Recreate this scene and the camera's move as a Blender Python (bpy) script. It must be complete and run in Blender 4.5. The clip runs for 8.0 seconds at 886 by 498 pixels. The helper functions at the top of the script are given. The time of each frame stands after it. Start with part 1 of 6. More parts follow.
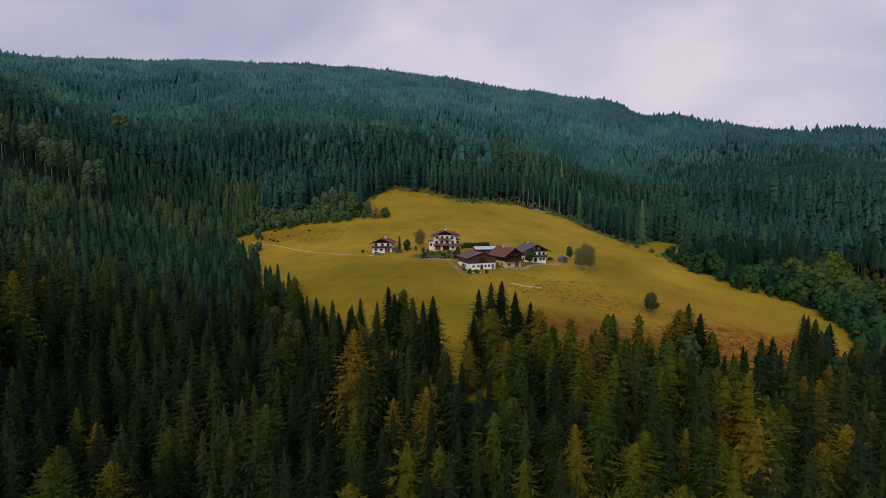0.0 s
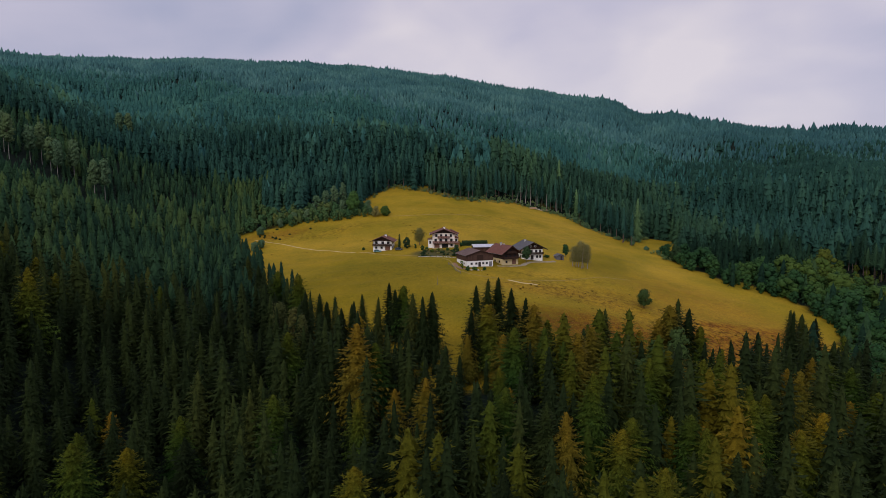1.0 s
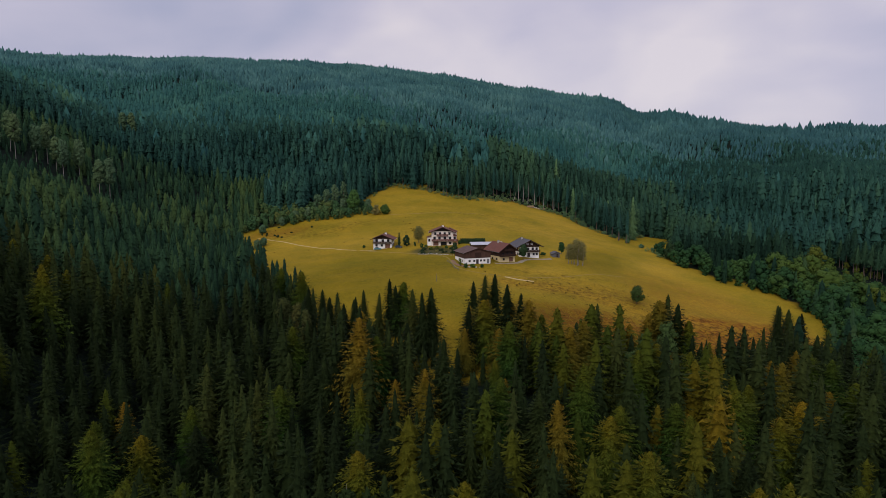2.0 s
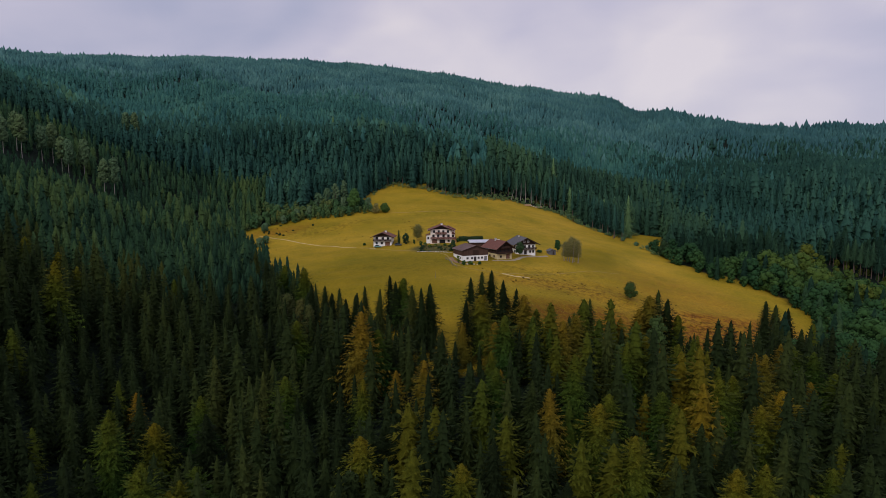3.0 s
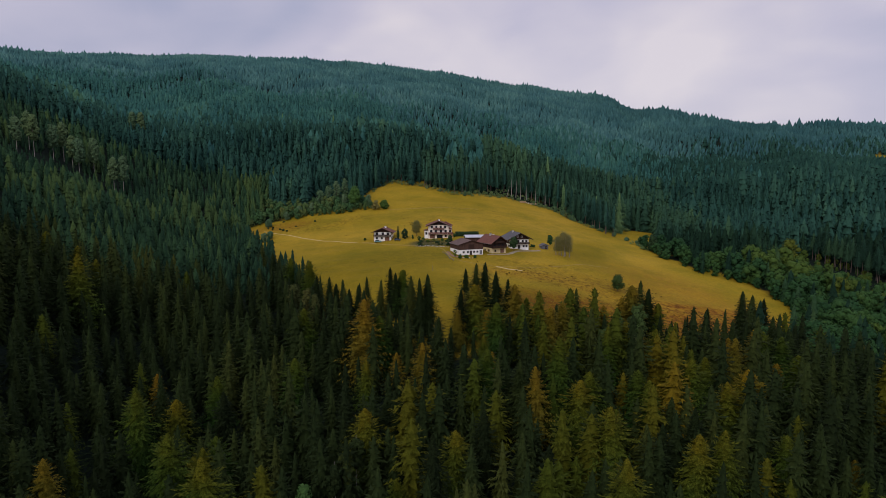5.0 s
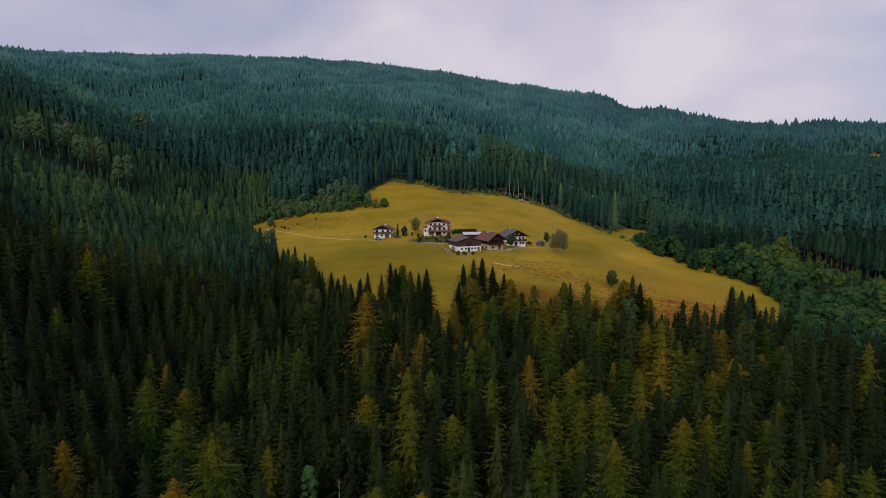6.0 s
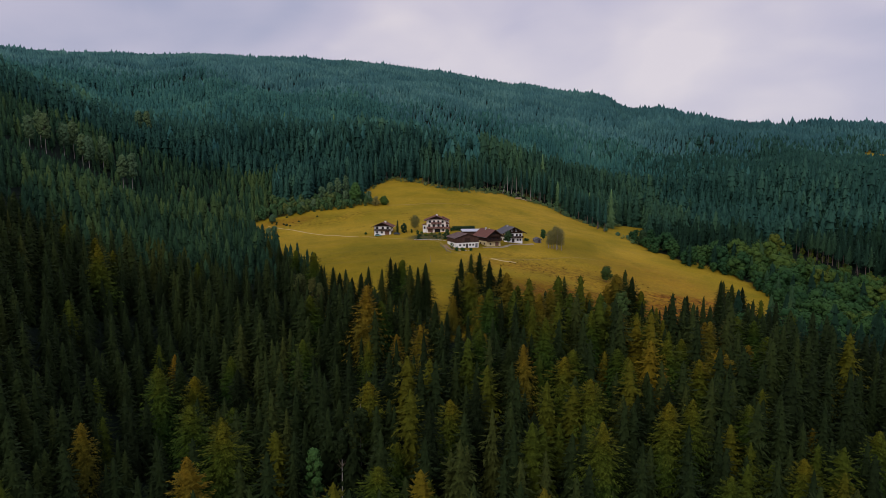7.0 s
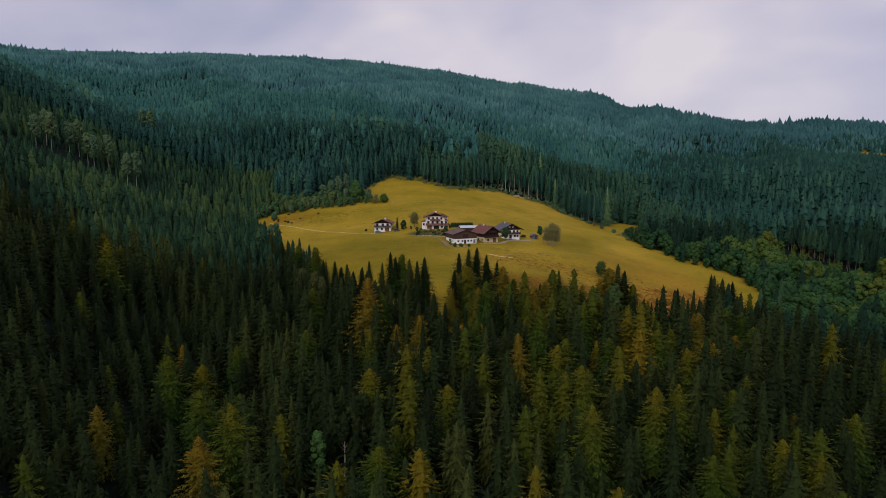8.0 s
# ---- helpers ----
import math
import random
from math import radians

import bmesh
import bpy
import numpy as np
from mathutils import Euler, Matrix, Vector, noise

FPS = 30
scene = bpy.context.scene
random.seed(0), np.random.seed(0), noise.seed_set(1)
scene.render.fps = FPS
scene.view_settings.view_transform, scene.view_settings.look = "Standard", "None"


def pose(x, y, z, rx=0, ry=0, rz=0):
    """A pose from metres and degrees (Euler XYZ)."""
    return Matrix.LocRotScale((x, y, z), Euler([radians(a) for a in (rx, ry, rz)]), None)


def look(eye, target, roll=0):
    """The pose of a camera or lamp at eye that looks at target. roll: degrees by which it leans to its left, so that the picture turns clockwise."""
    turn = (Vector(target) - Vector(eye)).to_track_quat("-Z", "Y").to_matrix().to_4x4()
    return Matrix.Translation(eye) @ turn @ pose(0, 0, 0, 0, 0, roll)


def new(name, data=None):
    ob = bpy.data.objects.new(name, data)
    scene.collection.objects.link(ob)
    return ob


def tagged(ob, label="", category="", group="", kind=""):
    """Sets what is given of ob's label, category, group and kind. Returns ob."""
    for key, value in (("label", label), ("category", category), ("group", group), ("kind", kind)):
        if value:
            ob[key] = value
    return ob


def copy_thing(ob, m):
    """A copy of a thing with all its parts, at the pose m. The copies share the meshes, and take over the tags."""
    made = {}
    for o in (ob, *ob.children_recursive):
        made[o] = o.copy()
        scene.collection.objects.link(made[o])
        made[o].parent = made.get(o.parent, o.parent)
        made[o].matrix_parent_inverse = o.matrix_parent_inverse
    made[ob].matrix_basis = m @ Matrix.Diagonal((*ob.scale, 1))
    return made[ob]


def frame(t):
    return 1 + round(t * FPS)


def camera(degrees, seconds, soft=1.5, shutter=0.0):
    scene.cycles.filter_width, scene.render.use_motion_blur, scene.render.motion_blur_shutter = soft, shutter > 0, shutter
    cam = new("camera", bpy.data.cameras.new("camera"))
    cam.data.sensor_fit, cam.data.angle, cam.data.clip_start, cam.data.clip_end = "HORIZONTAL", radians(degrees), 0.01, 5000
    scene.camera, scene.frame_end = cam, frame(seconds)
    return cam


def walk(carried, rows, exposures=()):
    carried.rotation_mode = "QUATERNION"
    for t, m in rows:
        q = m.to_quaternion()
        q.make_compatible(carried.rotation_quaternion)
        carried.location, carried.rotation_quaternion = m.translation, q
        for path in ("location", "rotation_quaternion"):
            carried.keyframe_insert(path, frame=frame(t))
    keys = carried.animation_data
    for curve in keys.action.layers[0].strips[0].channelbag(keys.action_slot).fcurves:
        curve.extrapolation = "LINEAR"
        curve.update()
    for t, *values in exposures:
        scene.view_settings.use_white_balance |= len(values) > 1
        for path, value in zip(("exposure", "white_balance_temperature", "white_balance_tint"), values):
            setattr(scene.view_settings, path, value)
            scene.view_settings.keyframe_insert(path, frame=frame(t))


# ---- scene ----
import itertools

cam = camera(70, 8.0, soft=0.8)
PATH = [
    (0.0, pose(0.000, 0.000, 100.000, 84.0000, -0.0000, -0.0000)),
    (0.5, pose(0.065, -3.854, 100.453, 83.8895, 0.0029, -0.0344)),
    (1.0, pose(0.143, -7.762, 100.870, 83.7874, 0.0057, -0.0722)),
    (1.5, pose(0.231, -11.716, 101.246, 83.6935, 0.0085, -0.1122)),
    (2.0, pose(0.328, -15.708, 101.575, 83.6072, 0.0111, -0.1534)),
    (2.5, pose(0.434, -19.730, 101.854, 83.5283, 0.0134, -0.1950)),
    (3.0, pose(0.547, -23.777, 102.076, 83.4564, 0.0154, -0.2363)),
    (3.5, pose(0.666, -27.844, 102.238, 83.3910, 0.0169, -0.2765)),
    (4.0, pose(0.791, -31.927, 102.336, 83.3317, 0.0178, -0.3151)),
    (4.5, pose(0.923, -36.022, 102.365, 83.2781, 0.0180, -0.3519)),
    (5.0, pose(1.060, -40.126, 102.322, 83.2297, 0.0175, -0.3864)),
    (5.5, pose(1.203, -44.239, 102.204, 83.1860, 0.0161, -0.4185)),
    (6.0, pose(1.353, -48.360, 102.006, 83.1466, 0.0136, -0.4482)),
    (6.5, pose(1.511, -52.488, 101.728, 83.1108, 0.0100, -0.4755)),
    (7.0, pose(1.677, -56.625, 101.364, 83.0783, 0.0050, -0.5006)),
    (7.5, pose(1.854, -60.774, 100.914, 83.0483, -0.0013, -0.5239)),
    (8.0, pose(2.041, -64.936, 100.375, 83.0204, -0.0093, -0.5457)),
]
walk(cam, PATH)

# ---- world and light: a high, bright overcast ----
scene.view_settings.exposure = 0.0
world = bpy.data.worlds.new("overcast_sky")
scene.world = world
world.use_nodes = True


def build_sky(tree):
    n, l = tree.nodes, tree.links
    n.clear()
    out, bg = n.new("ShaderNodeOutputWorld"), n.new("ShaderNodeBackground")
    sky = n.new("ShaderNodeTexSky")
    sky.sky_type, sky.sun_disc = "NISHITA", False
    sky.sun_elevation, sky.sun_rotation = radians(36.3), radians(206.6)
    co, mp = n.new("ShaderNodeTexCoord"), n.new("ShaderNodeMapping")
    mp.inputs["Scale"].default_value = (1.5, 1.0, 3.0)
    mp.inputs["Location"].default_value = (-0.12, 0.0, 0.1)
    big, small = n.new("ShaderNodeTexNoise"), n.new("ShaderNodeTexNoise")
    big.inputs["Scale"].default_value, big.inputs["Detail"].default_value = 1.7, 3
    small.inputs["Scale"].default_value, small.inputs["Detail"].default_value = 5.0, 5
    big.inputs["Distortion"].default_value = 0.4
    small.inputs["Distortion"].default_value = 0.3
    # thinner cloud towards one side, where the hidden sun's light comes through
    thin = n.new("ShaderNodeVectorMath")
    thin.operation = "DOT_PRODUCT"
    thin.inputs[1].default_value = (0.45, 0.86, 0.25)
    lit = n.new("ShaderNodeMapRange")
    lit.inputs["From Min"].default_value, lit.inputs["From Max"].default_value = 0.8, 1.0
    lit.inputs["To Min"].default_value, lit.inputs["To Max"].default_value = -0.06, 0.10
    both = n.new("ShaderNodeMath")
    add = n.new("ShaderNodeMath")
    add.operation = "MULTIPLY_ADD"
    add.inputs[1].default_value = 0.22
    ramp = n.new("ShaderNodeValToRGB")
    e = ramp.color_ramp.elements
    e[0].position, e[0].color = 0.44, (0.40, 0.41, 0.56, 1)
    e[1].position, e[1].color = 0.86, (0.72, 0.66, 0.72, 1)
    mid = ramp.color_ramp.elements.new(0.66)
    mid.color = (0.55, 0.52, 0.645, 1)
    l.new(co.outputs["Generated"], thin.inputs[0])
    l.new(thin.outputs["Value"], lit.inputs["Value"])
    l.new(lit.outputs[0], both.inputs[1])
    mix = n.new("ShaderNodeMix")
    mix.data_type = "RGBA"
    mix.inputs[0].default_value = 0.93
    dim = n.new("ShaderNodeMix")
    dim.data_type, dim.blend_type = "RGBA", "MULTIPLY"
    dim.inputs[0].default_value = 1.0
    dim.inputs[7].default_value = (0.1, 0.1, 0.1, 1)
    l.new(co.outputs["Generated"], mp.inputs["Vector"])
    l.new(mp.outputs["Vector"], big.inputs["Vector"])
    l.new(mp.outputs["Vector"], small.inputs["Vector"])
    l.new(small.outputs["Fac"], add.inputs[0])
    l.new(big.outputs["Fac"], add.inputs[2])
    l.new(add.outputs[0], both.inputs[0])
    l.new(both.outputs[0], ramp.inputs["Fac"])
    l.new(sky.outputs["Color"], dim.inputs[6])
    l.new(dim.outputs[2], mix.inputs[6])
    l.new(ramp.outputs["Color"], mix.inputs[7])
    # an overcast sky is brighter overhead than low down
    parts, high = n.new("ShaderNodeSeparateXYZ"), n.new("ShaderNodeMapRange")
    high.inputs["From Min"].default_value, high.inputs["From Max"].default_value = 0.28, 1.0
    high.inputs["To Min"].default_value, high.inputs["To Max"].default_value = 1.0, 1.75
    l.new(co.outputs["Generated"], parts.inputs[0])
    l.new(parts.outputs["Z"], high.inputs["Value"])
    l.new(high.outputs[0], bg.inputs["Strength"])
    l.new(mix.outputs[2], bg.inputs["Color"])
    l.new(bg.outputs[0], out.inputs["Surface"])


build_sky(world.node_tree)
sun_data = bpy.data.lights.new("sun", "SUN")
sun_data.energy, sun_data.angle, sun_data.color = 1.06, radians(26), (1.0, 0.93, 0.84)
sun = new("sun", sun_data)
sun.matrix_world = look((-50, -100, 82), (0, 0, 0))


# ---- materials ----
def shader(name):
    m = bpy.data.materials.new(name)
    m.use_nodes = True
    t = m.node_tree
    return m, t.nodes, t.links, t.nodes["Principled BSDF"]


def noise_node(n, l, scale, detail=4, space="Object", stretch=None, rough=0.55):
    co, nz = n.new("ShaderNodeTexCoord"), n.new("ShaderNodeTexNoise")
    nz.inputs["Scale"].default_value, nz.inputs["Detail"].default_value = scale, detail
    nz.inputs["Roughness"].default_value = rough
    src = co.outputs[space]
    if stretch:
        mp = n.new("ShaderNodeMapping")
        mp.inputs["Scale"].default_value = stretch
        l.new(src, mp.inputs["Vector"])
        src = mp.outputs["Vector"]
    l.new(src, nz.inputs["Vector"])
    return nz


def ramp_node(n, l, fac, stops):
    r = n.new("ShaderNodeValToRGB")
    while len(r.color_ramp.elements) < len(stops):
        r.color_ramp.elements.new(0.5)
    for e, (p, c) in zip(r.color_ramp.elements, stops):
        e.position, e.color = p, (*c, 1)
    l.new(fac, r.inputs["Fac"])
    return r


def mixed(n, l, fac, a, b, how="MIX"):
    m = n.new("ShaderNodeMix")
    m.data_type, m.blend_type = "RGBA", how
    for slot, v in ((0, fac), (6, a), (7, b)):
        if isinstance(v, (int, float)):
            m.inputs[slot].default_value = v
        elif isinstance(v, tuple):
            m.inputs[slot].default_value = (*v, 1)
        else:
            l.new(v, m.inputs[slot])
    return m.outputs[2]


def bumped(n, l, bsdf, height, strength, distance):
    b = n.new("ShaderNodeBump")
    b.inputs["Strength"].default_value, b.inputs["Distance"].default_value = strength, distance
    l.new(height, b.inputs["Height"])
    l.new(b.outputs["Normal"], bsdf.inputs["Normal"])


def plain(name, colour, rough=0.7, spread=0.18, scale=2.0, bump=0.15, metal=0.0, stretch=None):
    """A surface with two scales of tone and a fine relief."""
    m, n, l, b = shader(name)
    lo = tuple(c * (1 - spread) for c in colour)
    hi = tuple(min(1, c * (1 + spread)) for c in colour)
    coarse, fine = noise_node(n, l, scale, 4, stretch=stretch), noise_node(n, l, scale * 9, 5, stretch=stretch)
    both = mixed(n, l, 0.4, coarse.outputs["Fac"], fine.outputs["Fac"])
    r = ramp_node(n, l, both, [(0.3, lo), (0.7, hi)])
    l.new(r.outputs["Color"], b.inputs["Base Color"])
    b.inputs["Roughness"].default_value, b.inputs["Metallic"].default_value = rough, metal
    b.inputs["Specular IOR Level"].default_value = 0.5 if rough < 0.55 else 0.15
    bumped(n, l, b, fine.outputs["Fac"], bump, 0.02)
    return m


def foliage(name, stops, per_tree, clump=0.9, grain=1.7, depth=0.2, turned=0.0):
    """Needles or leaves: a tone for each tree, patches within the crown, sprays of twigs and fine grain; turned: how far the top is yellower than the foot."""
    m, n, l, b = shader(name)
    if per_tree:
        tone = n.new("ShaderNodeObjectInfo").outputs["Random"]
    else:
        at = n.new("ShaderNodeAttribute")
        at.attribute_name = "tone"
        tone = at.outputs["Fac"]
    r = ramp_node(n, l, tone, stops)
    spray = n.new("ShaderNodeNewGeometry").outputs["Random Per Island"]
    light = ramp_node(n, l, spray, [(0.0, (0.93, 0.94, 0.94)), (1.0, (1.07, 1.06, 1.05))])
    col = mixed(n, l, 1.0, r.outputs["Color"], light.outputs["Color"], "MULTIPLY")
    patch = noise_node(n, l, clump, 3)
    tint = ramp_node(n, l, patch.outputs["Fac"], [(0.3, (0.82, 0.88, 0.9)), (0.7, (1.18, 1.12, 1.0))])
    col = mixed(n, l, 1.0, col, tint.outputs["Color"], "MULTIPLY")
    twig = noise_node(n, l, grain, 4, rough=0.7, stretch=(1.0, 1.0, 1.5))
    fine = ramp_node(n, l, twig.outputs["Fac"], [(0.36, (1 - depth, 1 - depth, 1 - depth * 0.93)), (0.52, (1.0, 1.0, 1.0)), (0.66, (1 + depth * 1.17, 1 + depth * 1.17, 1 + depth * 0.93))])
    col = mixed(n, l, 1.0, col, fine.outputs["Color"], "MULTIPLY")
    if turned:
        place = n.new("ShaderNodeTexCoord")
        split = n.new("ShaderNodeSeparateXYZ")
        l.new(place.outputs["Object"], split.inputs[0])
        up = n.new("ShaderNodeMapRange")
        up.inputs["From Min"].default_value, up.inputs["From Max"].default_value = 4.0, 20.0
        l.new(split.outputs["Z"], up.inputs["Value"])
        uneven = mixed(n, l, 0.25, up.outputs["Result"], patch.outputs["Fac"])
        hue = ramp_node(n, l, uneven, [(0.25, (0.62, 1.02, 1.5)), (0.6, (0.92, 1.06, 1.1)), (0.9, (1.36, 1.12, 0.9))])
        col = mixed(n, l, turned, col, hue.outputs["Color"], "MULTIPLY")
    l.new(col, b.inputs["Base Color"])
    b.inputs["Roughness"].default_value = 0.8
    b.inputs["Specular IOR Level"].default_value = 0.03
    bumped(n, l, b, twig.outputs["Fac"], 0.3, 0.4 / grain)
    return m


SPRUCE = [(0.0, (0.0095, 0.0155, 0.0058)), (0.5, (0.0155, 0.0260, 0.0085)), (0.8, (0.026, 0.038, 0.0105)), (1.0, (0.041, 0.050, 0.012))]
# tones of the farther stands: distance haze is mixed into these needle colours
HAZED_TEAL = [(0.0, (0.016, 0.049, 0.038)), (0.5, (0.025, 0.071, 0.054)), (0.85, (0.039, 0.098, 0.064)), (1.0, (0.056, 0.118, 0.062))]
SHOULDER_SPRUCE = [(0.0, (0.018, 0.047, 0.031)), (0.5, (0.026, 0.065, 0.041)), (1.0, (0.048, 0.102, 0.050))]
HAZED_SPRUCE = [(0.0, (0.022, 0.071, 0.066)), (0.5, (0.031, 0.098, 0.086)), (1.0, (0.048, 0.130, 0.104))]
HAZED_SUMMIT = [(0.0, (0.031, 0.086, 0.089)), (0.5, (0.046, 0.118, 0.118)), (1.0, (0.072, 0.160, 0.149))]
LARCH = [(0.0, (0.026, 0.044, 0.007)), (0.5, (0.044, 0.058, 0.007)), (0.85, (0.074, 0.070, 0.007)), (1.0, (0.125, 0.090, 0.008))]
LEAF = [(0.0, (0.022, 0.060, 0.024)), (0.5, (0.038, 0.086, 0.026)), (0.85, (0.066, 0.104, 0.021)), (1.0, (0.085, 0.106, 0.019))]
YOUNG_SPRUCE = [(0.0, (0.010, 0.027, 0.016)), (0.5, (0.016, 0.041, 0.023)), (0.85, (0.028, 0.062, 0.028)), (1.0, (0.046, 0.080, 0.028))]
mat_spruce = foliage("spruce_needles", SPRUCE, True, 0.5, 3.4, 0.45)
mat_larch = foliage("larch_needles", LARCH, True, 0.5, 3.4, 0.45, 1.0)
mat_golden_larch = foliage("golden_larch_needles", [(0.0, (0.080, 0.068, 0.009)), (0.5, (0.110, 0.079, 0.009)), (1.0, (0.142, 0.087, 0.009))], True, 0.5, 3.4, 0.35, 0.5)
mat_leaf = foliage("broad_leaves", LEAF, True)
mat_spruce_wood = foliage("spruce_stand_needles", SPRUCE, False)
mat_far_wood = foliage("hazed_mountain_needles", HAZED_SPRUCE, False, 0.02, 0.9, 0.15)
mat_summit_wood = foliage("hazed_summit_needles", HAZED_SUMMIT, False, 0.012, 0.5, 0.15)
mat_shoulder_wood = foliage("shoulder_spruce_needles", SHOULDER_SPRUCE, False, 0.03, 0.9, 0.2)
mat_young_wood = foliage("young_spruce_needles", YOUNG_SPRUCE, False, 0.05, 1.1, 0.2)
mat_slope_wood = foliage("hazed_slope_needles", HAZED_TEAL, False, 0.05, 1.1, 0.2)
mat_larch_wood = foliage("larch_stand_needles", LARCH, False)
mat_leaf_wood = foliage("thicket_leaves", LEAF, False)
mat_hedge_wood = foliage("hedge_leaves", [(0.0, (0.036, 0.090, 0.040)), (0.6, (0.064, 0.128, 0.050)), (1.0, (0.130, 0.155, 0.045))], False)
mat_edge_spruce = foliage("edge_spruce_needles", HAZED_TEAL, True)
mat_stand_edge = foliage("stand_edge_needles", SHOULDER_SPRUCE, True)
mat_pale_spruce = foliage("pale_spruce_needles", [(0.0, (0.085, 0.165, 0.073)), (1.0, (0.108, 0.190, 0.082))], True)
mat_warm_bark = plain("reddish_bark", (0.13, 0.10, 0.085), 0.9, 0.35, 1.5, 0.5)
mat_bark = plain("bark", (0.16, 0.12, 0.09), 0.9, 0.35, 1.5, 0.6)
mat_pale_bark = plain("pale_bark", (0.27, 0.25, 0.23), 0.8, 0.3, 1.5, 0.4)


def ground_material():
    m, n, l, b = shader("ground")
    at = n.new("ShaderNodeAttribute")
    at.attribute_name = "meadow"
    big = noise_node(n, l, 0.018, 5)
    mid = noise_node(n, l, 0.07, 6, stretch=(0.8, 0.9, 1.0), rough=0.6)
    fine = noise_node(n, l, 1.1, 7, rough=0.72, stretch=(1.1, 0.7, 1.0))
    grass = ramp_node(n, l, big.outputs["Fac"], [(0.36, (0.245, 0.178, 0.010)), (0.5, (0.290, 0.199, 0.014)), (0.64, (0.332, 0.220, 0.019))])
    patch = ramp_node(n, l, mid.outputs["Fac"], [(0.36, (0.82, 0.87, 0.80)), (0.5, (0.98, 0.98, 0.98)), (0.64, (1.09, 1.05, 1.0))])
    blade = ramp_node(n, l, fine.outputs["Fac"], [(0.32, (0.72, 0.75, 0.70)), (0.68, (1.22, 1.19, 1.16))])
    g = mixed(n, l, 1.0, grass.outputs["Color"], patch.outputs["Color"], "MULTIPLY")
    g = mixed(n, l, 1.0, g, blade.outputs["Color"], "MULTIPLY")
    # floor near black: the shade under the trees is kept in its colour
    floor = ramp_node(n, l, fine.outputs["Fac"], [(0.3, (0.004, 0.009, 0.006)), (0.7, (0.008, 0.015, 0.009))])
    zone = {}
    for name in ("bracken", "heath", "bank", "lush_shade"):
        zone[name] = n.new("ShaderNodeAttribute")
        zone[name].attribute_name = name
    speck = noise_node(n, l, 0.5, 6, stretch=(0.7, 0.7, 1.0), rough=0.75)
    spots = ramp_node(n, l, speck.outputs["Fac"], [(0.44, (0.0, 0.0, 0.0)), (0.54, (1.0, 1.0, 1.0))])
    rust = ramp_node(n, l, fine.outputs["Fac"], [(0.3, (0.15, 0.080, 0.011)), (0.7, (0.29, 0.148, 0.018))])
    where = n.new("ShaderNodeMath")
    where.operation = "MULTIPLY"
    l.new(zone["bracken"].outputs["Fac"], where.inputs[0])
    l.new(spots.outputs["Color"], where.inputs[1])
    g = mixed(n, l, where.outputs[0], g, rust.outputs["Color"])
    # greener grass, with the shade of lower slopes and hollows mixed into the tint
    g = mixed(n, l, zone["lush_shade"].outputs["Fac"], g, mixed(n, l, 1.0, g, (0.66, 0.70, 0.36), "MULTIPLY"))
    g = mixed(n, l, zone["bracken"].outputs["Fac"], g, mixed(n, l, 1.0, g, (0.85, 0.64, 0.42), "MULTIPLY"))
    tuft = ramp_node(n, l, speck.outputs["Fac"], [(0.47, (1.06, 1.03, 1.0)), (0.62, (0.48, 0.45, 0.46))])
    dotted = mixed(n, l, 1.0, g, tuft.outputs["Color"], "MULTIPLY")
    g = mixed(n, l, zone["heath"].outputs["Fac"], g, dotted)
    bed = ramp_node(n, l, fine.outputs["Fac"], [(0.3, (0.035, 0.042, 0.012)), (0.7, (0.11, 0.09, 0.03))])
    g = mixed(n, l, zone["bank"].outputs["Fac"], g, bed.outputs["Color"])
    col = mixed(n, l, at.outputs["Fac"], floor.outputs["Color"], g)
    l.new(col, b.inputs["Base Color"])
    b.inputs["Roughness"].default_value = 0.95
    b.inputs["Specular IOR Level"].default_value = 0.1
    bumped(n, l, b, fine.outputs["Fac"], 0.5, 0.25)
    return m


mat_ground = ground_material()
mat_white = plain("white_render", (0.9, 0.88, 0.85), 0.85, 0.06, 0.6, 0.1)
mat_timber = plain("dark_timber", (0.045, 0.025, 0.018), 0.75, 0.35, 1.2, 0.4, stretch=(1, 1, 0.2))
mat_red_roof = plain("red_brown_roof", (0.15, 0.062, 0.045), 0.7, 0.2, 0.8, 0.3)
mat_grey_roof = plain("grey_roof", (0.10, 0.095, 0.10), 0.7, 0.2, 0.8, 0.3)

# ---- the lie of the land ----
# Hill heights in metres on a fan of lines from a point behind the lower slope: rows from near to far.
LAND = np.array([
    (72, 37, 6, -22, -38, -34, -39, -56, -76),
    (103, 56, 10, -14, 6, 6, -8, -33, -57),
    (140, 90, 39, 16, -1, 2, 18, -12, -39),
    (180, 133, 90, -19, 54, 27, 30, 0, -19),
    (216, 143, 66, 46, 66, 31, 14, 11, 6),
    (264, 205, 135, 22, 83, 50, 38, 45, 41),
    (305, 244, 178, 130, 126, 37, 103, 92, 76),
    (347, 280, 215, 213, 173, 109, 121, 115, 103),
    (404, 351, 296, 289, 247, 193, 200, 166, 134),
    (470, 431, 393, 408, 379, 277, 226, 194, 159),
    (542, 518, 504, 510, 473, 374, 286, 229, 183),
], float)
FAN_Y, FAN_SIDE, FAN_NEAR, FAN_FAR = 160.0, 0.8, math.log(170), math.log(1800)


def spline(q, count):
    s = np.clip(q, 0, 1) * (count - 3)
    i = np.clip(np.floor(s).astype(int), 0, count - 4)
    t = s - i
    return i, ((1 - t) ** 3 / 6, (3 * t**3 - 6 * t**2 + 4) / 6, (-3 * t**3 + 3 * t**2 + 3 * t + 1) / 6, t**3 / 6)


